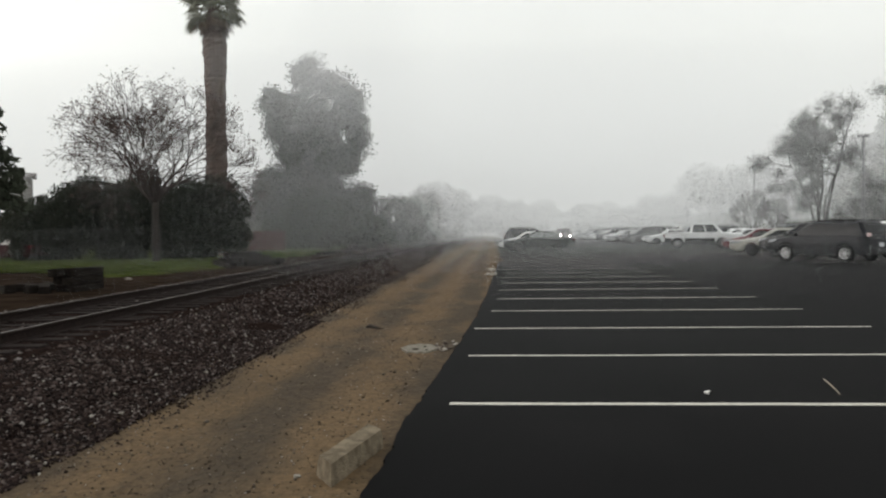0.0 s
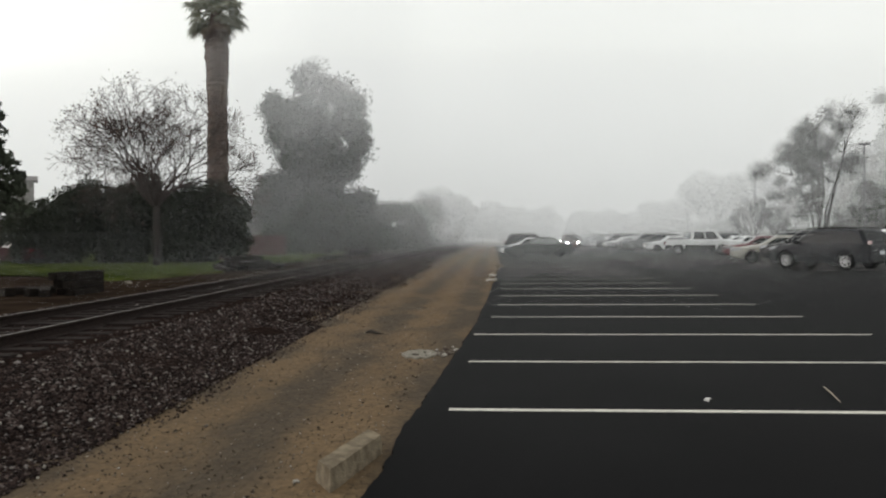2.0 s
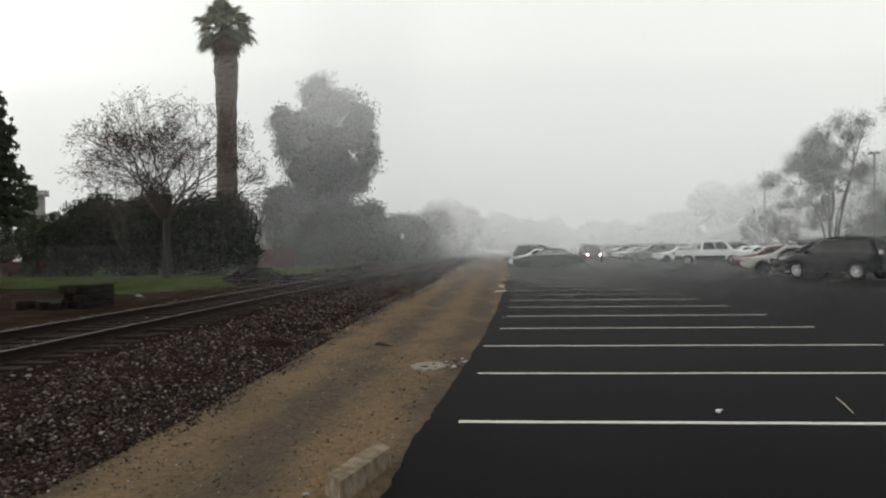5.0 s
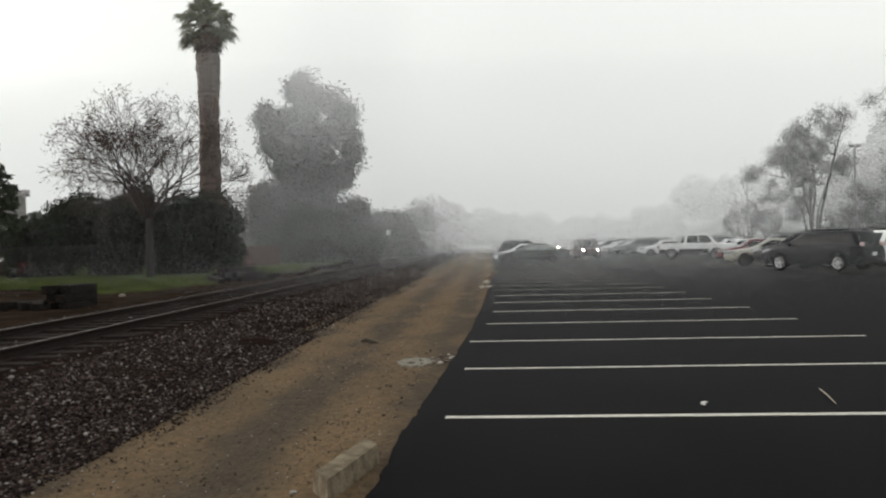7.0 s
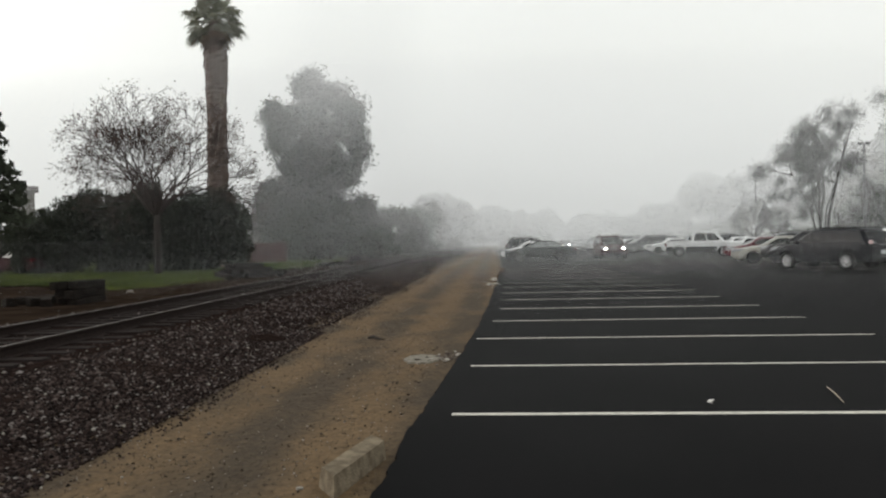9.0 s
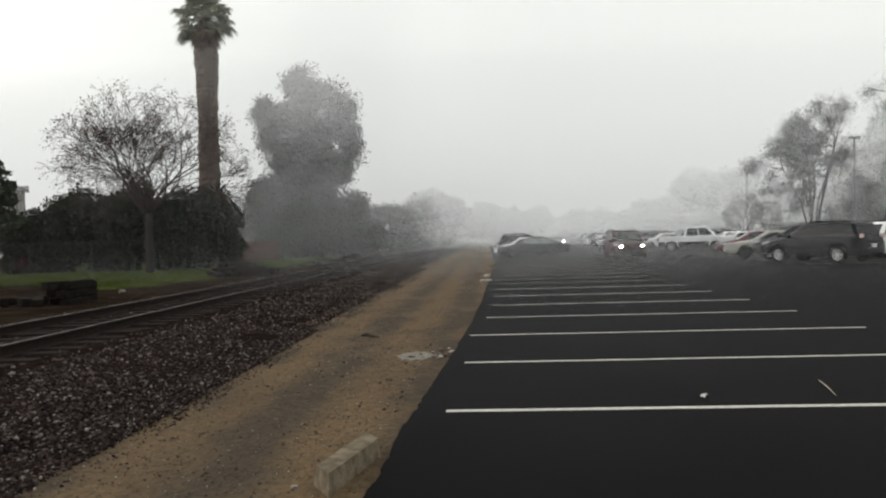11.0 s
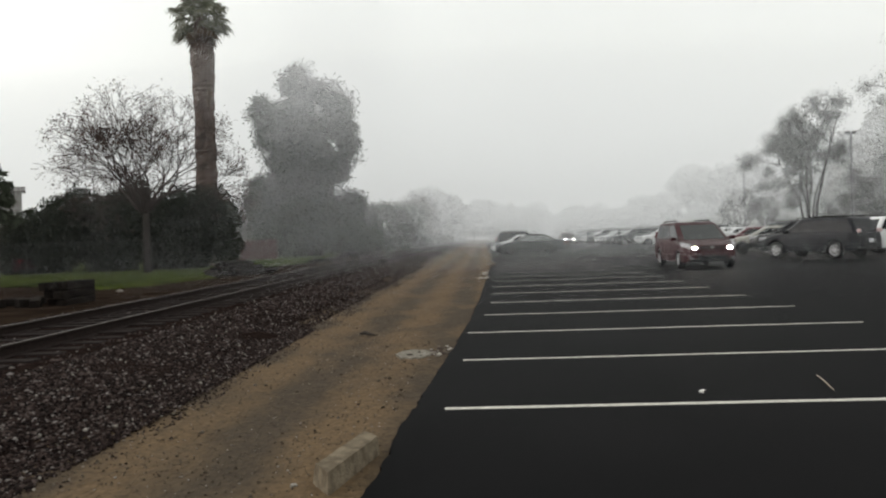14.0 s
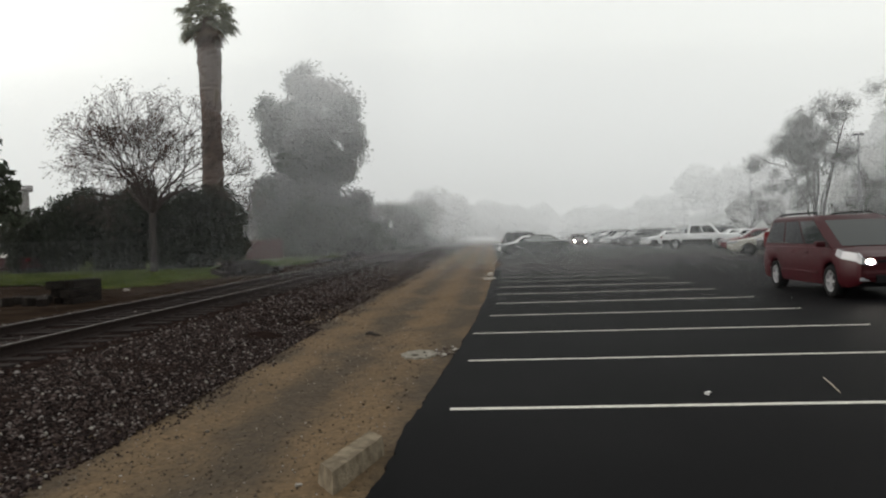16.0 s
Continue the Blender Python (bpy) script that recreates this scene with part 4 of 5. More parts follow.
euc = [(1.5, 0, 7.4, 1.8, 1.7, 1.8), (-2.7, 0, 7.2, 1.9, 1.7, 1.8), (0.0, 0, 6.0, 2.2, 1.8, 1.6), (-3.0, 0, 1.6, 2.2, 2.0, 1.6), (0.0, 0, 1.4, 2.4, 2.0, 1.5), (-2.5, 0, 12.6, 1.4, 1.3, 1.5), (1.2, 0, 11.6, 1.6, 1.5, 1.7), (0.8, 0, 14.6, 1.3, 1.3, 1.4), (-0.9, 0, 15.3, 1.7, 1.5, 1.8), (2.6, 0, 13.5, 1.7, 1.6, 2.1), (3.5, 0.2, 10.2, 1.5, 1.5, 1.8), (3.0, 0, 8.0, 1.1, 1.2, 1.4), (-4.0, 0, 13.1, 1.2, 1.3, 1.3), (-3.7, 0.3, 11.0, 1.5, 1.5, 1.6), (-0.7, 0, 12.4, 2.1, 1.9, 2.1), (0.3, 0, 9.7, 2.4, 2.0, 2.2), (-2.2, 0.2, 9.0, 1.9, 1.7, 1.9), (-0.6, 0, 6.8, 2.3, 1.9, 1.7), (-4.6, 0, 6.0, 1.1, 1.2, 1.2), (-3.7, 0, 4.4, 2.0, 2.0, 2.4), (-1.5, 0, 4.0, 2.4, 2.0, 3.0), (1.0, 0, 3.7, 2.4, 2.0, 2.9), (2.9, 0, 2.9, 1.9, 1.8, 2.3), (3.9, 0, 4.3, 1.2, 1.2, 1.4), (4.9, 0, 2.0, 1.3, 1.3, 1.5)]
leafy("eucalyptus", -15.4, 70, 0.1, clumped(euc, 16, 0.66), 140000, 0.13, "leaf_euc", "tall grey-green eucalyptus softened by fog", 8.0, 0.4, 9, droop=0.6, hollow=0.0, ragged=0.75)
for x, y, s, n in ((-13.6, 92, 1.5, 22000), (-12.2, 98, 1.6, 22000), (-10.8, 106, 1.8, 8000), (-12.4, 112, 1.6, 8000)):
    lobes = [(random.uniform(-1.8, 1.8) * s, random.uniform(-1, 1) * s, random.uniform(0.5, 2.8) * s, 1.3 * s, 1.2 * s, 1.3 * s) for _ in range(9)]
    leafy("tree", x, y, 0.1, lobes, n, 0.13, "leaf_mid", "rounded green tree along the track in fog", 1.6 * s, 0.14, 4, hollow=0.3, group="trees along the track")
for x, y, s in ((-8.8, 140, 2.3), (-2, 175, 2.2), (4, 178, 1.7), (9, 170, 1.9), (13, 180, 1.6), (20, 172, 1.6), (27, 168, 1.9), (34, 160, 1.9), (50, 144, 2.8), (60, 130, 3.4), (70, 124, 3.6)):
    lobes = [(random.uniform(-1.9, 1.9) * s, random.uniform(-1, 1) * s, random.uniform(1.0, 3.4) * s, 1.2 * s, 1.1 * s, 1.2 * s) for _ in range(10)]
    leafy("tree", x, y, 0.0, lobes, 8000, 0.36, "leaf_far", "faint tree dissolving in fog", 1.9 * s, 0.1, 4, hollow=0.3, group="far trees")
for x, y, s in ((-12.6, 86, 0.8), (-11.6, 101, 0.9), (-11.0, 117, 1.0), (-9.6, 130, 1.1)):
    lobes = [(random.uniform(-2.6, 2.6) * s, random.uniform(-0.8, 0.8) * s, random.uniform(0.4, 1.5) * s, 1.1 * s, 1.0 * s, 0.8 * s) for _ in range(9)]
    leafy("bush", x, y, 0.1, lobes, 7000, 0.14, "leaf_mid", "low brush beside the track in fog", 0.7 * s, 0.08, 3, "bush", hollow=0.2, group="brush along the track")
# brush under the eucalyptus
for x, y, h in ((-15.8, 66.0, 5.0), (-13.8, 66.5, 4.4), (-11.6, 68.5, 3.6)):
    lobes = [(random.uniform(-1.5, 1.5), random.uniform(-0.7, 0.7), 0.5 + (h - 1.5) * i / 11, 1.15, 1.0, 1.0) for i in range(12)]
    leafy("bush", x, y, 0.1, lobes, 16000, 0.11, "leaf_mid", "tall dark brush at the foot of the eucalyptus", 1.2, 0.1, 4, "bush", hollow=0.2, group="brush along the track")
conifer(-19.6, 28.3, 0.14, 8.8, 2.1)
# trees beyond the lot
def gum_tree(x, y, size, seed, label):
    """Bare leaning stems from one base, with loose hanging tufts of leaves at their upper ends."""
    random.seed(seed)
    np.random.seed(seed)
    tree = empty("tall_tree", pose(x, y, 0), label, "tree", "tall trees beyond the lot")
    v, f = [], []
    tube(v, f, [Vector((0, 0, -0.1)), Vector((0, 0, 0.5)), Vector((0, 0, 1.0))], [0.5, 0.4, 0.36], 9)
    put("trunk", mesh_of("trunk", v, f, "bark", True), tree)
    tufts = []
    for dx, dy, h, r, leafed in ((-2.9, 0.3, 7.8, 0.2, 6), (-1.9, -0.8, 9.8, 0.22, 7), (-0.7, 0.6, 12.0, 0.26, 8), (-0.1, -0.4, 10.4, 0.24, 6), (1.7, 0.2, 7.7, 0.2, 0), (3.2, 0.0, 12.4, 0.28, 7)):
        v, f, tips = [], [], []
        top = Vector((dx, dy, h)) * size
        pts = [Vector((dx * 0.12, dy * 0.12, 0.3))] + [top * u + Vector((random.gauss(0, 0.12) - 0.5 * dx * u * (1 - u), random.gauss(0, 0.12), 0)) for u in (0.3, 0.55, 0.8, 1.0)]
        tube(v, f, pts, [r * q * size for q in (0.62, 0.54, 0.46, 0.34, 0.18)], 7)
        for _ in range(leafed):
            at_ = pts[random.choice((2, 3, 3, 4))]
            d = Vector((random.gauss(0, 0.8) - 0.3, random.gauss(0, 0.7), random.uniform(0.2, 1.1))).normalized()
            grow(v, f, tips, at_, d, 1.5 * size, r * 0.3, 3, 0.6, 0.25, bends=3)
        put("stem", mesh_of("stem", v, f, "bark", True), tree)
        tufts += [(p.x, p.y, p.z - 0.35, 0.5 * size, 0.5 * size, 0.42 * size) for p, _ in tips]
    tagged(put("crown", leaves(lobe_points(tufts, 95 * len(tufts), 0.0, 0.6, 1.1), 0.055, "leaf_wisp", droop=1.2, tall=1.4), tree), kind="stuff")


gum_tree(31.6, 78, 0.93, 5, "tall many-stemmed tree with loose tufts of hanging leaves")
gum_tree(44.9, 80, 1.35, 9, "very tall thin-limbed tree with sparse hanging foliage")
for x, y, h in ((29.6, 92, 5.6), (33.4, 95, 4.6)):
    bare_tree("small_tree", x, y, 0, h, "small twiggy tree behind the parked cars", depth=5, r=0.14, trunk=0.9, stems=9, leaf_n=4500, leaf_m="leaf_wisp", leaf_size=0.06, spread=0.6, lean=1.2, fit=(2.7, h + 0.6), group="low trees beyond the lot")
for x, y, s in ((40.8, 84, 2.1), (46, 82, 2.2)):
    lobes = []
    for _ in range(16):
        u = random.uniform(-1, 1)
        lobes.append((u * 2.7 * s, random.uniform(-1, 1) * s, (0.7 + 2.2 * (1 - u * u) * random.uniform(0.35, 1.1)) * s, 0.8 * s, 0.8 * s, 0.8 * s))
    leafy("tree", x, y, 0.0, clumped(lobes, 5, 0.6), 26000, 0.075, "leaf_wisp", "low spreading tree behind the parked cars", 1.4 * s, 0.16, 6, hollow=0.05, ragged=0.7, group="low trees beyond the lot")


# ---------------- wooded hillside beyond the lot ----------------
def slope(x, y):
    return max(0.0, (x - 26 - 0.1 * (y - 130))) * 0.3 * smooth_step(120, 170, y + 12) + 1.2 * noise.noise((x * 0.08, y * 0.08, 2))


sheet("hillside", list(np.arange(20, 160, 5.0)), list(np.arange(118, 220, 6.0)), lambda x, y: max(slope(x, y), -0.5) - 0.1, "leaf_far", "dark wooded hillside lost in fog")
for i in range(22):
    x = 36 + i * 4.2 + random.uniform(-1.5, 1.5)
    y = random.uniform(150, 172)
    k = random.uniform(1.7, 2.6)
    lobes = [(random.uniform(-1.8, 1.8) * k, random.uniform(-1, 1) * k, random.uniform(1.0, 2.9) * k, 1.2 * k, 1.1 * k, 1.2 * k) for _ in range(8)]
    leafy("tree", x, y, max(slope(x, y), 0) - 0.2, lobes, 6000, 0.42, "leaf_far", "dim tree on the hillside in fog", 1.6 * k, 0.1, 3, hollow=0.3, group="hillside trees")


# ---------------- lamp posts ----------------
def lamp_post(x, y, hgt):
    post = empty("lamp_post", pose(x, y, 0), "grey parking lot lamp post with twin heads", "lamp post", "lamp posts of the lot")
    v, f = [], []
    tube(v, f, [Vector((0, 0, 0)), Vector((0, 0, 0.7)), Vector((0, 0, 0.72)), Vector((0, 0, hgt))], [0.3, 0.3, 0.1, 0.07], 10)
    put("pole", mesh_of("pole", v, f, "pole"), post)
    for sg in (1, -1):
        part("lamp_head", boxed(sg * 0.28, 0, hgt + 0.02, 0.34, 0.3, 0.2, 0.04), "pole", post)
        part("arm", boxed(sg * 0.12, 0, hgt - 0.02, 0.24, 0.08, 0.08), "pole", post)


for x, y in ((32.0, 70), (33.9, 104), (34.4, 141)):
    lamp_post(x, y, 9.2)


# ---------------- along the track ----------------
def tie_stack(x, y, z, rz, rows, spare, size=1.0):
    """A pile of old ties, each its own piece."""
    pile = empty("tie_pile", pose(x, y, z, 0, 0, rz), "pile of weathered dark railway ties on bare earth", "tie pile", "tie piles by the track")
    for j, k in enumerate(rows):
        for i in range(k):
            bm = boxed(0, 0, 0, 2.4 * size * random.uniform(0.8, 1.06), 0.235, 0.2, 0.025)
            turn = pose(random.uniform(-0.2, 0.2) * size, (i - (k - 1) / 2) * 0.27, 0.1 + j * 0.205, random.uniform(-5, 5), random.uniform(-1.5, 1.5), random.uniform(-4, 4))
            bmesh.ops.transform(bm, matrix=turn, verts=bm.verts)
            part("old_tie", bm, "wood_grey", pile)
    for dx, dy, a, ln in spare:
        bm = boxed(0, 0, 0, ln, 0.24, 0.2, 0.02)
        bmesh.ops.transform(bm, matrix=pose(dx, dy, 0.14, 0, random.uniform(-6, 6), a), verts=bm.verts)
        part("old_tie", bm, "wood_grey", pile)
    return pile


tie_stack(-10.3, 19.15, 0.09, 91, (2, 2, 2), [(-1.05, 0.3, 25, 0.6), (-0.95, 0.55, -35, 0.5), (-0.7, 0.7, 60, 0.6), (-0.5, 0.95, 80, 0.8), (-0.2, 0.75, 15, 0.9), (-0.9, 1.3, 40, 0.7)], 0.72)
tie_stack(-10.6, 33.5, 0.12, 75, (5, 4, 2), [(1.5, 0.3, 10, 2.0), (1.2, -0.9, 30, 2.2), (-1.5, 0.2, 50, 1.8), (2.2, 0.1, -5, 2.0)])
tie_stack(-10.4, 49.5, 0.12, 80, (3,), [(0.6, 0.3, 30, 2.2), (1.2, -0.4, -25, 2.0)])
tie_stack(-10.6, 62, 0.12, 85, (4, 3), [(1.2, 0.2, 20, 2.0)])

sheet("earth_verge", [-45, -30, -20, -16, -13.0, -11.5, -10.2, -9.0, -8.7], [-40] + list(np.arange(2, 70, 1.5)) + [90, 140], lambda x, y: lift(x) + 0.012 + 0.03 * noise.noise((x * 1.3, y * 0.7, 4)), "earth", "dark bare earth verge beside the track")
v, f = [], []
rows_y = list(np.arange(24, 64, 1.0)) + [68, 74, 84]
for y in rows_y:
    xr = float(np.interp(y, [24.4, 26.5, 30.6, 38.8, 47.6, 60, 84], [-12.2, -11.2, -10.7, -11.8, -10.9, -12, -13])) + 0.3 * noise.noise((y * 0.6, 1, 1))
    for u in (0, 0.4, 0.65, 0.78, 0.85, 0.9, 0.94, 0.97, 0.99, 1.0):
        x = -60 + (xr + 60) * u
        yy = max(y, float(np.interp(x, [-60, -18, -15.1, -12], [40, 27.9, 26.6, 24.4])))
        v.append((x, yy, lift(x) + 0.06 + 0.02 * noise.noise((x * 0.9, yy * 0.6, 14)) - (0.05 if u == 1.0 else 0)))
for j in range(len(rows_y) - 1):
    f += [(j * 10 + i, j * 10 + i + 1, j * 10 + i + 11, j * 10 + i + 10) for i in range(9)]
tagged(put("lawn", mesh_of("lawn", v, f, "lawn", True)), "strip of short green lawn", kind="structure")
n = 26000
gx, gy = np.random.uniform(-21, -11.9, n), np.random.uniform(28, 62, n)
v = np.zeros((n, 3, 3))
ha = np.random.uniform(0, 6.28, n)
hh = np.random.uniform(0.03, 0.1, n)
v[:, 0] = np.stack([gx, gy, np.full(n, 0.17)], 1)
v[:, 1] = np.stack([gx + 0.03 * np.cos(ha), gy + 0.03 * np.sin(ha), np.full(n, 0.15)], 1)
v[:, 2] = np.stack([gx + np.random.uniform(-0.04, 0.04, n), gy, 0.17 + hh], 1)
tagged(put("grass", mesh_of("grass", v.reshape(-1, 3), np.arange(n * 3).reshape(-1, 3).tolist(), "blade")), "short green grass", "grass", kind="stuff")


# ---------------- behind the lawn: fence, house, shed, car ----------------
def board_fence(x0, y0, x1, y1, hgt):
    fence = empty("board_fence", pose(0, 0, 0), "dull red wooden board fence", "fence")
    d = Vector((x1 - x0, y1 - y0, 0))
    k = int(d.length / 0.16)
    a = math.degrees(math.atan2(d.y, d.x))
    me = bpy.data.meshes.new("board")
    bm = boxed(0, 0, hgt / 2, 0.15, 0.025, hgt, 0.004)
    bm.to_mesh(me)
    bm.free()
    me.materials.append(M["fence_red"])
    for i in range(k):
        p = Vector((x0, y0, 0)) + d * (i + 0.5) / k
        put("board", me, fence, m=pose(p.x, p.y, 0.13 + random.uniform(-0.03, 0.02), 0, 0, a))
    mid = Vector((x0, y0, 0)) + d / 2
    for z in (0.5, 1.4):
        bm = boxed(0, 0, 0, d.length, 0.05, 0.09)
        bmesh.ops.transform(bm, matrix=pose(mid.x - 0.04 * math.sin(radians(a)), mid.y + 0.05, 0.13 + z, 0, 0, a), verts=bm.verts)
        part("fence_rail", bm, "fence_red", fence)


board_fence(-20.6, 60, -16.0, 60.6, 1.6)


def chain_fence(x0, x1, y, hgt):
    fence = empty("chain_link_fence", pose(0, y, 0.12), "thin grey chain-link fence in front of the hedge", "fence")
    k = int((x1 - x0) / 3.0)
    for i in range(k + 1):
        v, f = [], []
        x = x0 + (x1 - x0) * i / k
        tube(v, f, [Vector((x, 0, 0)), Vector((x, 0, hgt))], [0.016, 0.016], 6)
        put("post", mesh_of("post", v, f, "galv"), fence)
    v, f = [], []
    tube(v, f, [Vector((x0, 0, hgt)), Vector((x1, 0, hgt))], [0.009, 0.009], 5)
    put("top_rail", mesh_of("top_rail", v, f, "galv"), fence)
    v, f = [], []
    step = 0.12
    for i in range(int((x1 - x0) / step)):
        for sg in (1, -1):
            a = x0 + i * step
            b = a + sg * hgt
            if x0 <= b <= x1:
                n0 = len(v)
                v += [(a, 0.003 * sg, 0.03), (a + 0.006, 0.003 * sg, 0.03), (b + 0.006, 0.003 * sg, hgt), (b, 0.003 * sg, hgt)]
                f.append((n0, n0 + 1, n0 + 2, n0 + 3))
    tagged(put("wire_mesh", mesh_of("wire_mesh", v, f, "galv"), fence), kind="stuff")


chain_fence(-34, -17.2, 40.2, 1.7)


def house(x, y, w, d, hgt, roof_h, rz, label, wins):
    h = empty("house", pose(x, y, 0.1, 0, 0, rz), label, "house", "buildings behind the lawn")
    wall = part("wall", boxed(0, 0, hgt / 2, w, d, hgt), "stucco", h)
    v = [(-w / 2 - 0.4, -d / 2 - 0.5, hgt - 0.1), (w / 2 + 0.4, -d / 2 - 0.5, hgt - 0.1), (w / 2 + 0.4, d / 2 + 0.5, hgt - 0.1), (-w / 2 - 0.4, d / 2 + 0.5, hgt - 0.1), (-w / 2 - 0.4, 0, hgt + roof_h), (w / 2 + 0.4, 0, hgt + roof_h)]
    put("roof", mesh_of("roof", v, [(0, 1, 5, 4), (2, 3, 4, 5), (0, 4, 3), (1, 2, 5), (0, 3, 2, 1)], "roof"), h)
    for wx in wins:
        win = part("window", boxed(wx, -d / 2 - 0.02, hgt * 0.58, 1.2, 0.08, 1.1), "stucco", h)
        part("pane", boxed(wx, -d / 2 - 0.05, hgt * 0.58, 1.04, 0.06, 0.94), "glass", win)
    return h


house(-24.0, 80, 9, 7, 3.2, 1.0, 4, "pale stucco house with low dark roof behind a fence", (-2, 2))
house(-51.5, 84, 2.2, 3, 8.0, 0.5, 30, "narrow beige building behind the cedar", ())
house(-26.6, 44.6, 1.1, 1.1, 2.0, 0.15, 0, "narrow white shed behind a fence", ())
fenced = car(COMPACT, "maroon", "dull dark red car parked behind a chain-link fence", "sedan", m=pose(-26.6, 43.2, 0.13, 0, 0, 150))
# dimness put into the materials: trim black, paint matte, against sky glare
for piece in fenced.children_recursive:
    if piece.type == "MESH" and piece.data.materials[0] in (M["rim"], M["lamp_off"], M["chrome"], M["plate"]):
        piece.data.materials[0] = M["black"]
    elif piece.type == "MESH" and piece.data.materials[0] == M["maroon"]:
        piece.data.materials[0] = M["dull_red"]
    elif piece.type == "MESH" and piece.data.materials[0] == M["glass"]:
        piece.data.materials[0] = M["glass_dark"]

# ---------------- wheel stop, gravel, litter ----------------
stop = empty("wheel_stop", pose(-1.02, 4.64, -0.03, 0, 0, 77.5), "broken weathered concrete wheel stop lying on dirt", "wheel stop")
bm = bmesh.new()
prof = [(-0.098, -0.02), (-0.096, 0.03), (-0.09, 0.085), (-0.076, 0.134), (0.0, 0.137), (0.072, 0.132), (0.09, 0.09), (0.096, 0.03), (0.098, -0.02)]
rings = []
for j, x in enumerate(np.linspace(0.0, 0.86, 30)):
    ring_v = []
    for y, z in prof:
        # oblique ends; the near end is broken off, its face slanting back to the top
        skew = 1.1 * y * (1 - 0.2 * x)
        back = (0.03 + 0.02 * noise.noise((y * 40, z * 30, 1))) * max(z, 0) / 0.134 * max(0, 1 - x / 0.2)
        chip = 0.004 * noise.noise((x * 9, y * 30, z * 25)) + 0.0015 * noise.noise((x * 40, y * 60, z * 60))
        edge = 0.007 * max(0.0, noise.noise((x * 9, y * 3, 7))) if 0.05 < abs(y) < 0.08 and z > 0.12 else 0.0
        ring_v.append(bm.verts.new((x + skew + back, y + chip * (1 if y > 0 else -1), z + chip * 0.7 - edge)))
    rings.append(ring_v)
for a, b in zip(rings, rings[1:]):
    for j in range(len(prof) - 1):
        bm.faces.new((a[j], a[j + 1], b[j + 1], b[j]))
bm.faces.new(rings[0])
bm.faces.new(rings[-1][::-1])
block = part("block", bm, "concrete", stop, smooth=True)
block.data.set_sharp_from_angle(angle=radians(24))


def scatter(name, n, xs, ys, size, material, label, zfun, flat=0.7, dense=1.6):
    """Many small angular stones in one mesh, closer together towards the near end."""
    ico = np.array([(0, 0, 1), (0.9, 0, 0.3), (0.2, 0.85, 0.25), (-0.8, 0.4, 0.3), (-0.6, -0.7, 0.25), (0.3, -0.9, 0.3), (0.5, 0.4, -0.6), (-0.5, 0.2, -0.6), (0, -0.5, -0.6)])
    tri = [(0, 1, 2), (0, 2, 3), (0, 3, 4), (0, 4, 5), (0, 5, 1), (1, 6, 2), (2, 6, 7), (2, 7, 3), (3, 7, 4), (4, 7, 8), (4, 8, 5), (5, 8, 1), (1, 8, 6)]
    u = np.random.random(n) ** dense
    y = ys[0] + (ys[1] - ys[0]) * u
    x = np.random.uniform(xs[0], xs[1], n)
    r = size * np.clip(np.random.lognormal(0, 0.35, n), 0.4, 1.7)
    a = np.random.uniform(0, 6.28, n)
    pts = ico[None] * np.random.uniform(0.7, 1.3, (n, 9, 1)) * r[:, None, None] * np.array([1, np.random.uniform(0.7, 1), flat])
    c, s = np.cos(a)[:, None], np.sin(a)[:, None]
    px, py = pts[..., 0] * c - pts[..., 1] * s, pts[..., 0] * s + pts[..., 1] * c
    z0 = np.array([zfun(i, j) for i, j in zip(x, y)])
    v = np.stack([px + x[:, None], py + y[:, None], pts[..., 2] + z0[:, None] + (r * 0.25)[:, None]], -1).reshape(-1, 3)
    f = (np.array(tri)[None] + (np.arange(n) * 9)[:, None, None]).reshape(-1, 3)
    me = bpy.data.meshes.new(name)
    me.vertices.add(len(v))
    me.vertices.foreach_set("co", v.ravel())
    me.loops.add(len(f) * 3)
    me.loops.foreach_set("vertex_index", f.ravel().astype(np.int32))
    me.polygons.add(len(f))
    me.polygons.foreach_set("loop_start", np.arange(len(f)) * 3)
    me.update(calc_edges=True)
    me.materials.append(M[material])
    return tagged(put(name, me), label, name.replace("_", " "), kind="stuff")


def bed(x, y):
    return lift(x) + 0.02


scatter("ballast_stones", 40000, (-4.75, -3.45), (2.5, 46), 0.019, "stone", "dark crushed ballast stones with a few pale ones", bed, dense=1.7)
scatter("ballast_stones", 5000, (-3.1, -2.6), (3, 34), 0.011, "stone", "loose ballast stones strewn on the dirt edge", lambda x, y: lift(x) - 0.005, dense=1.7)
scatter("ballast_stones", 26000, (-4.75, -3.3), (2.5, 13), 0.014, "stone", "small ballast stones filling the near shoulder", lambda x, y: bed(x, y) if x < -3.35 else lift(x), dense=1.3)
scatter("ballast_stones", 20000, (-9.0, -4.7), (6, 46), 0.024, "stone", "dark ballast stones between the ties", lambda x, y: lift(x), dense=1.4)
scatter("ballast_stones", 12000, (-3.35, -2.8), (2.5, 13), 0.014, "stone", "ballast stones lying over the dirt edge", lambda x, y: lift(x) + 0.006, dense=1.2)
scatter("ballast_stones", 13000, (-3.5, -2.95), (2.5, 40), 0.015, "stone", "ballast stones thinning out into the dirt", lambda x, y: lift(x) + 0.005, dense=1.7)
scatter("pale_stones", 260, (-5.0, -2.7), (3, 24), 0.014, "white_stone", "scattered pale stones in the ballast", lambda x, y: lift(x) + 0.03, dense=1.5)
scatter("pebbles", 9000, (-3.0, -0.78), (3.0, 26), 0.0068, "pebble", "small pebbles and grit on the dirt", lambda x, y: lift(x) + rough(x, y), dense=1.6)
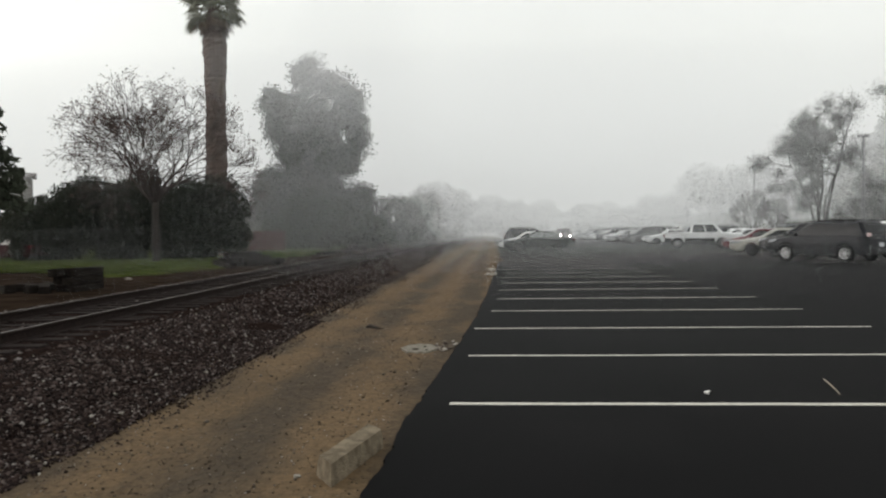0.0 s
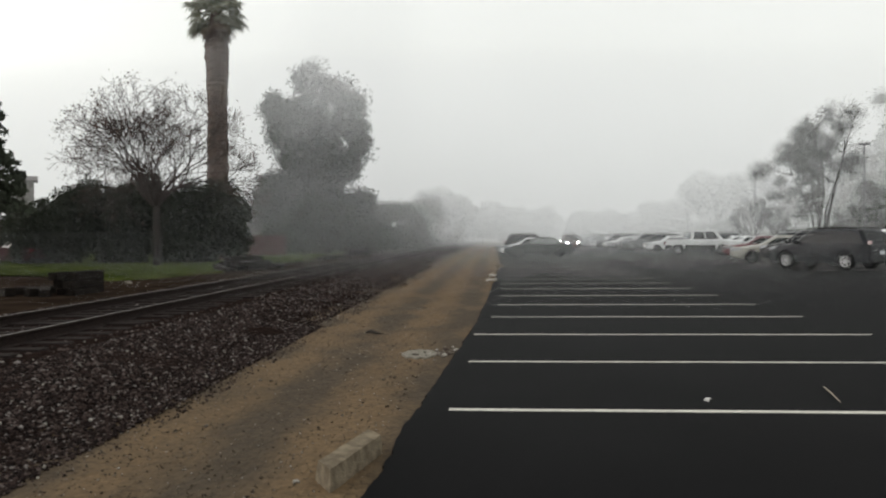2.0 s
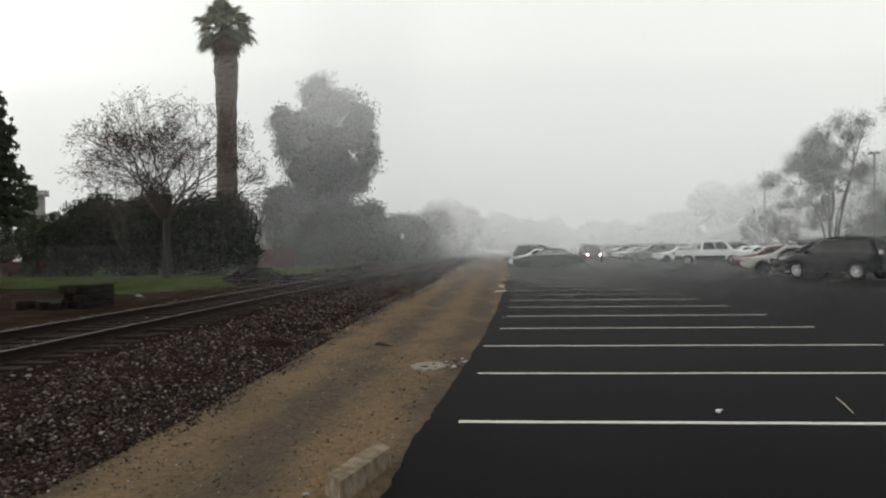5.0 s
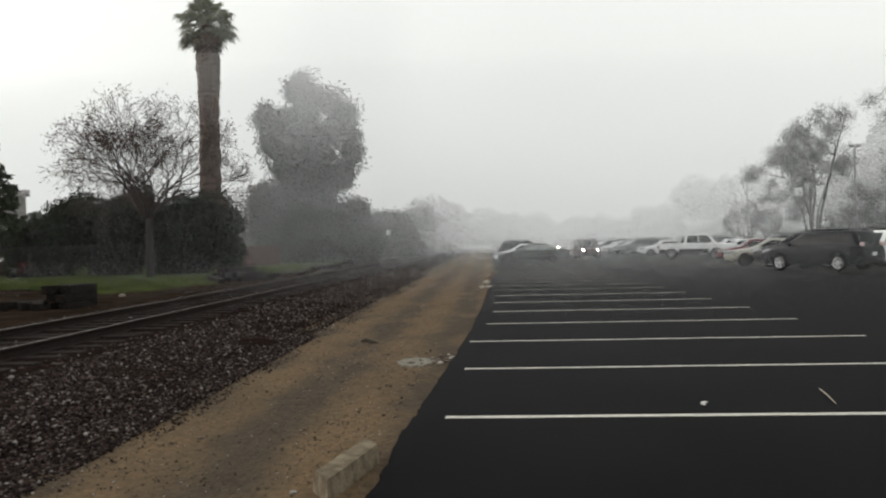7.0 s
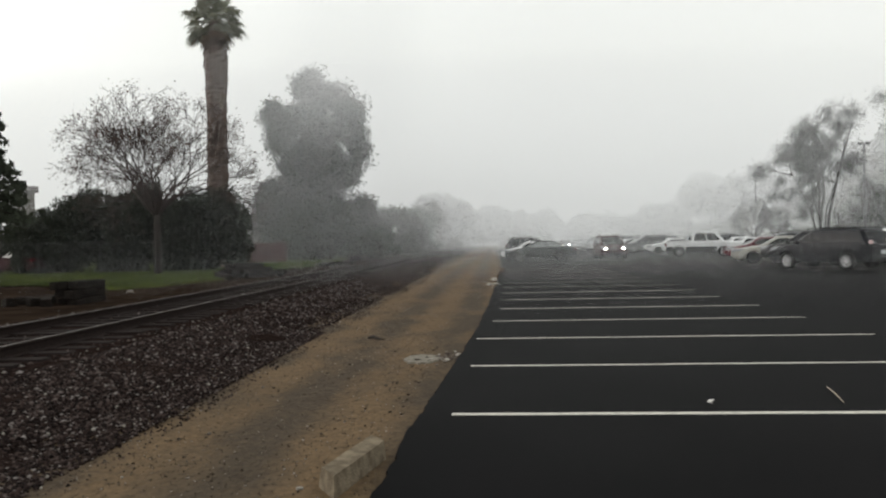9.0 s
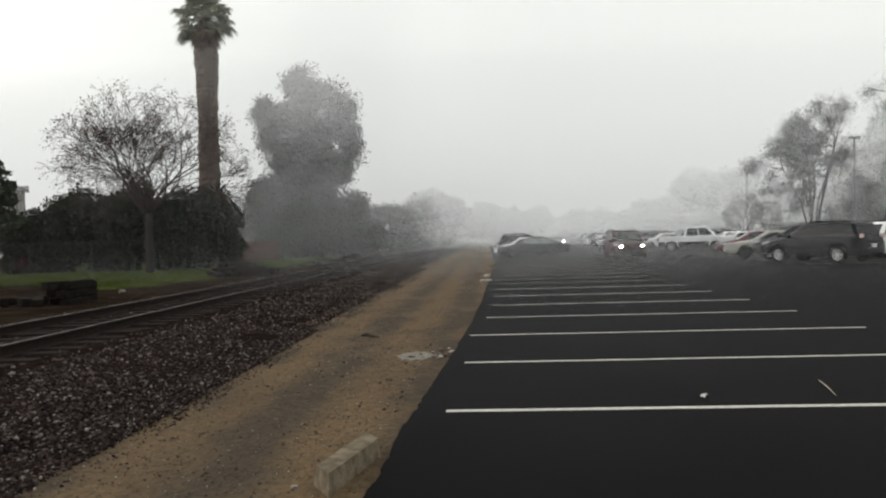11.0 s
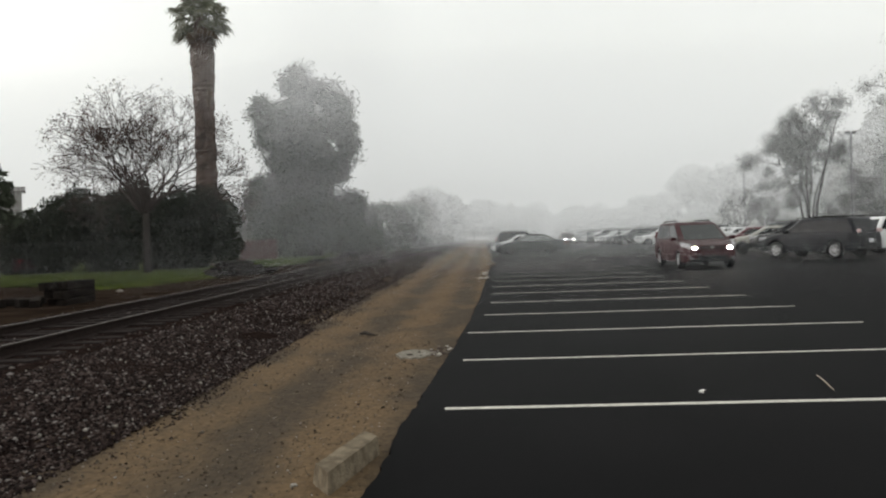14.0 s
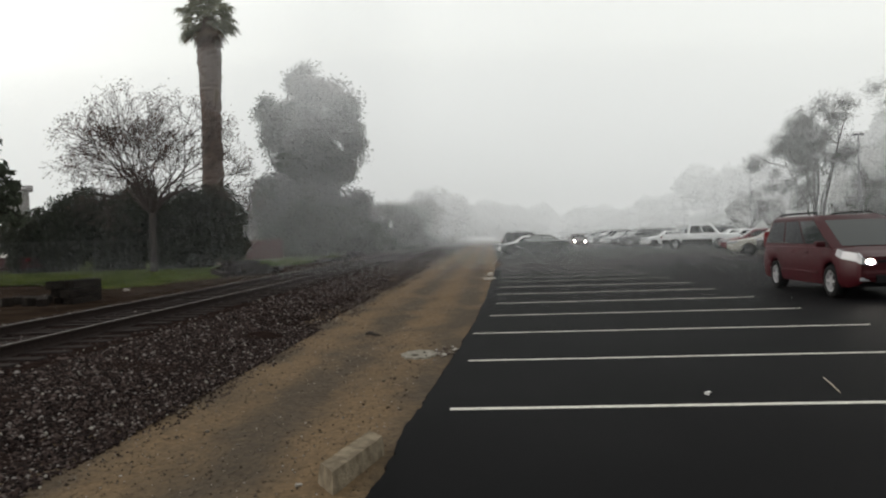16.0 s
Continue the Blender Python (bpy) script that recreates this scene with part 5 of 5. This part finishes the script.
scatter("pebbles", 120, (-2.5, -0.8), (3.2, 16), 0.014, "pebble", "small pebbles and grit on the dirt", lambda x, y: lift(x) + rough(x, y), dense=1.4)

bm = boxed(0, 0, 0.012, 0.04, 0.03, 0.022, 0.004)
chip = tagged(part("concrete_chip", bm, "white_stone"), "small pale chip of concrete on dirt", "rubble")
chip.matrix_basis = pose(-1.2, 4.72, -0.03, 8, 5, 30)
# broken concrete patch at the asphalt edge: a flat worn pad with dark discs for holes, rubble out to the asphalt
PAD = (-0.92, 9.95)
bm = bmesh.new()
ring_top, ring_low = [], []
for i in range(40):
    a = 2 * math.pi * i / 40
    q = 1 + 0.3 * noise.noise((math.cos(a) * 2.2, math.sin(a) * 2.2, 4)) + 0.12 * noise.noise((math.cos(a) * 7, math.sin(a) * 7, 2))
    ring_top.append(bm.verts.new((0.215 * q * math.cos(a), 0.36 * q * math.sin(a), 0.006 + 0.004 * noise.noise((a * 3, 0, 0)))))
    ring_low.append(bm.verts.new((0.225 * q * math.cos(a), 0.375 * q * math.sin(a), -0.03)))
bm.faces.new(ring_top)
for i in range(40):
    k = (i + 1) % 40
    bm.faces.new((ring_top[i], ring_low[i], ring_low[k], ring_top[k]))
pad = empty("concrete_pad", pose(*PAD, -0.008), "small worn pale concrete pad sunk in dirt", "concrete pad")
part("slab", bm, "pad", pad)
# flat dark discs laid on the slab; no hole is cut
for dx, dy, r in ((-0.04, -0.12, 0.045), (0.06, 0.08, 0.022), (0.1, -0.16, 0.018)):
    bm = bmesh.new()
    bmesh.ops.create_cone(bm, cap_ends=True, segments=11, radius1=r, radius2=r * 0.8, depth=0.006, matrix=pose(dx, dy, 0.0095))
    for w in bm.verts:
        w.co.x += 0.3 * r * noise.noise(w.co * 40)
        w.co.y *= 1 + 0.2 * noise.noise(w.co * 25)
    part("hole", bm, "earth", pad, "dark disc in place of a hole")
for i in range(70):
    bm = bmesh.new()
    bmesh.ops.create_icosphere(bm, subdivisions=1, radius=random.choice((0.012, 0.018, 0.024, 0.034)))
    for w in bm.verts:
        w.co *= 1 + 0.5 * noise.noise(w.co * 25 + Vector((i * 3.1, 0, 0)))
        w.co.z = w.co.z * 0.4
    ob = part("concrete_chunk", bm, ("white_stone", "pebble", "pebble", "stone")[i % 4])
    u = random.random()
    ob.matrix_basis = pose(PAD[0] + 0.12 + 0.34 * u + random.gauss(0, 0.03), PAD[1] + 0.25 * u + random.gauss(0, 0.2), -0.012, 0, 0, random.uniform(0, 360))
    tagged(ob, "chunk of broken concrete in dirt beside the pad", "rubble", "broken concrete patch")
for i in range(16):
    bm = bmesh.new()
    bmesh.ops.create_icosphere(bm, subdivisions=1, radius=random.uniform(0.05, 0.16))
    for w in bm.verts:
        w.co *= 1 + 0.45 * noise.noise(w.co * 9 + Vector((i, 0, 0)))
        w.co.z *= 0.45
    y = random.uniform(26, 44)
    ob = part("asphalt_clod", bm, "dirt" if i % 3 else "white_stone")
    ob.matrix_basis = pose(edge_x(y) + random.uniform(-0.25, 0.1), y, 0.0, 0, 0, random.uniform(0, 360))
    tagged(ob, "crumbled clod at the worn asphalt edge", "rubble", "crumbled asphalt edge")
scatter("bark_litter", 130, (-2.5, -0.75), (3.2, 20), 0.016, "bark_debris", "dark scraps of bark and leaf on the dirt", lambda x, y: lift(x) + rough(x, y), flat=0.35, dense=1.3)

# a strip of fallen bark on the dirt
v, f = [], []
tube(v, f, [Vector((-1.96, 12.16, 0.0)), Vector((-1.87, 12.1, 0.022)), Vector((-1.78, 11.98, 0.012)), Vector((-1.68, 11.93, 0.0))], [0.012, 0.03, 0.024, 0.008], 6)
tagged(put("bark_strip", mesh_of("bark_strip", v, f, "bark")), "dark curled strip of fallen bark on the dirt", "bark")

# a pale stone on the earth by the first tie pile
bm = bmesh.new()
bmesh.ops.create_icosphere(bm, subdivisions=2, radius=0.1)
for w in bm.verts:
    w.co *= 1 + 0.35 * noise.noise(w.co * 9)
    w.co.z *= 0.6
ob = tagged(part("stone", bm, "pad"), "pale rounded stone on dark bare earth", "stone")
ob.matrix_basis = pose(-11.0, 23.3, 0.16, 0, 0, 40)

# white marker sign beside the track
sign = empty("track_sign", pose(-9.9, 80, 0.1), "small white marker sign on a post beside the track", "sign")
v, f = [], []
tube(v, f, [Vector((0, 0, -0.1)), Vector((0, 0, 2.9))], [0.04, 0.04], 6)
put("post", mesh_of("post", v, f, "galv"), sign)
part("plate", boxed(0, -0.06, 2.75, 0.3, 0.03, 0.55, 0.01), "trash", sign)

# litter on the asphalt: a crumpled paper and a pale stick
v, f = [], []
for i in range(9):
    u = i / 8
    ang = 0.3 + 3.6 * u
    for j in range(4):
        w = j / 3 - 0.5
        crease = 0.006 * noise.noise((u * 6, w * 5, 1))
        v.append((0.02 * math.cos(ang) * (1 + 0.4 * w) + crease, 0.05 * w + 0.01 * noise.noise((u * 4, 2, w * 4)), 0.02 + 0.019 * math.sin(ang) * (1 - 0.3 * w) + crease))
for i in range(8):
    f += [(i * 4 + j, i * 4 + j + 1, i * 4 + j + 5, i * 4 + j + 4) for j in range(3)]
ob = tagged(put("crumpled_paper", mesh_of("crumpled_paper", v, f, "trash")), "small curled scrap of white paper on the asphalt", "litter")
ob.matrix_basis = pose(1.89, 7.04, 0.0, 0, 0, 30)
v, f = [], []
tube(v, f, [Vector((3.15, 7.71, 0.012)), Vector((3.08, 7.38, 0.02)), Vector((3.0, 7.0, 0.012))], [0.0055, 0.007, 0.004], 6)
tagged(put("stick", mesh_of("stick", v, f, "stick")), "short pale stick lying on the asphalt", "stick")


# ---------------- what moves ----------------
def motions():
    # seconds, x, y of the headlights; the vehicles head down the aisle
    van_rows = [(0, 9.8, 105), (1.5, 9.65, 97), (4, 9.17, 83), (6.5, 9.07, 71.5), (9, 8.76, 57.5), (11.5, 8.29, 43), (12.5, 8.17, 37.3), (13.5, 8.05, 31.2), (14, 8.0, 28.2), (14.5, 8.0, 25.3), (15, 8.04, 22.1), (15.5, 8.05, 18.9), (16, 7.84, 15.6)]
    walk(van, [(t, at(x, y + 2.4, -90)) for t, x, y in van_rows])
    back_rows = [(0, 14.6, 171), (8, 12.0, 128), (9, 11.2, 122), (12.5, 10.0, 101), (14, 9.9, 92), (15.5, 9.3, 82.5), (16, 9.0, 78.5)]
    walk(follower, [(t, at(x, y + 2.2, -90)) for t, x, y in back_rows])


motions()
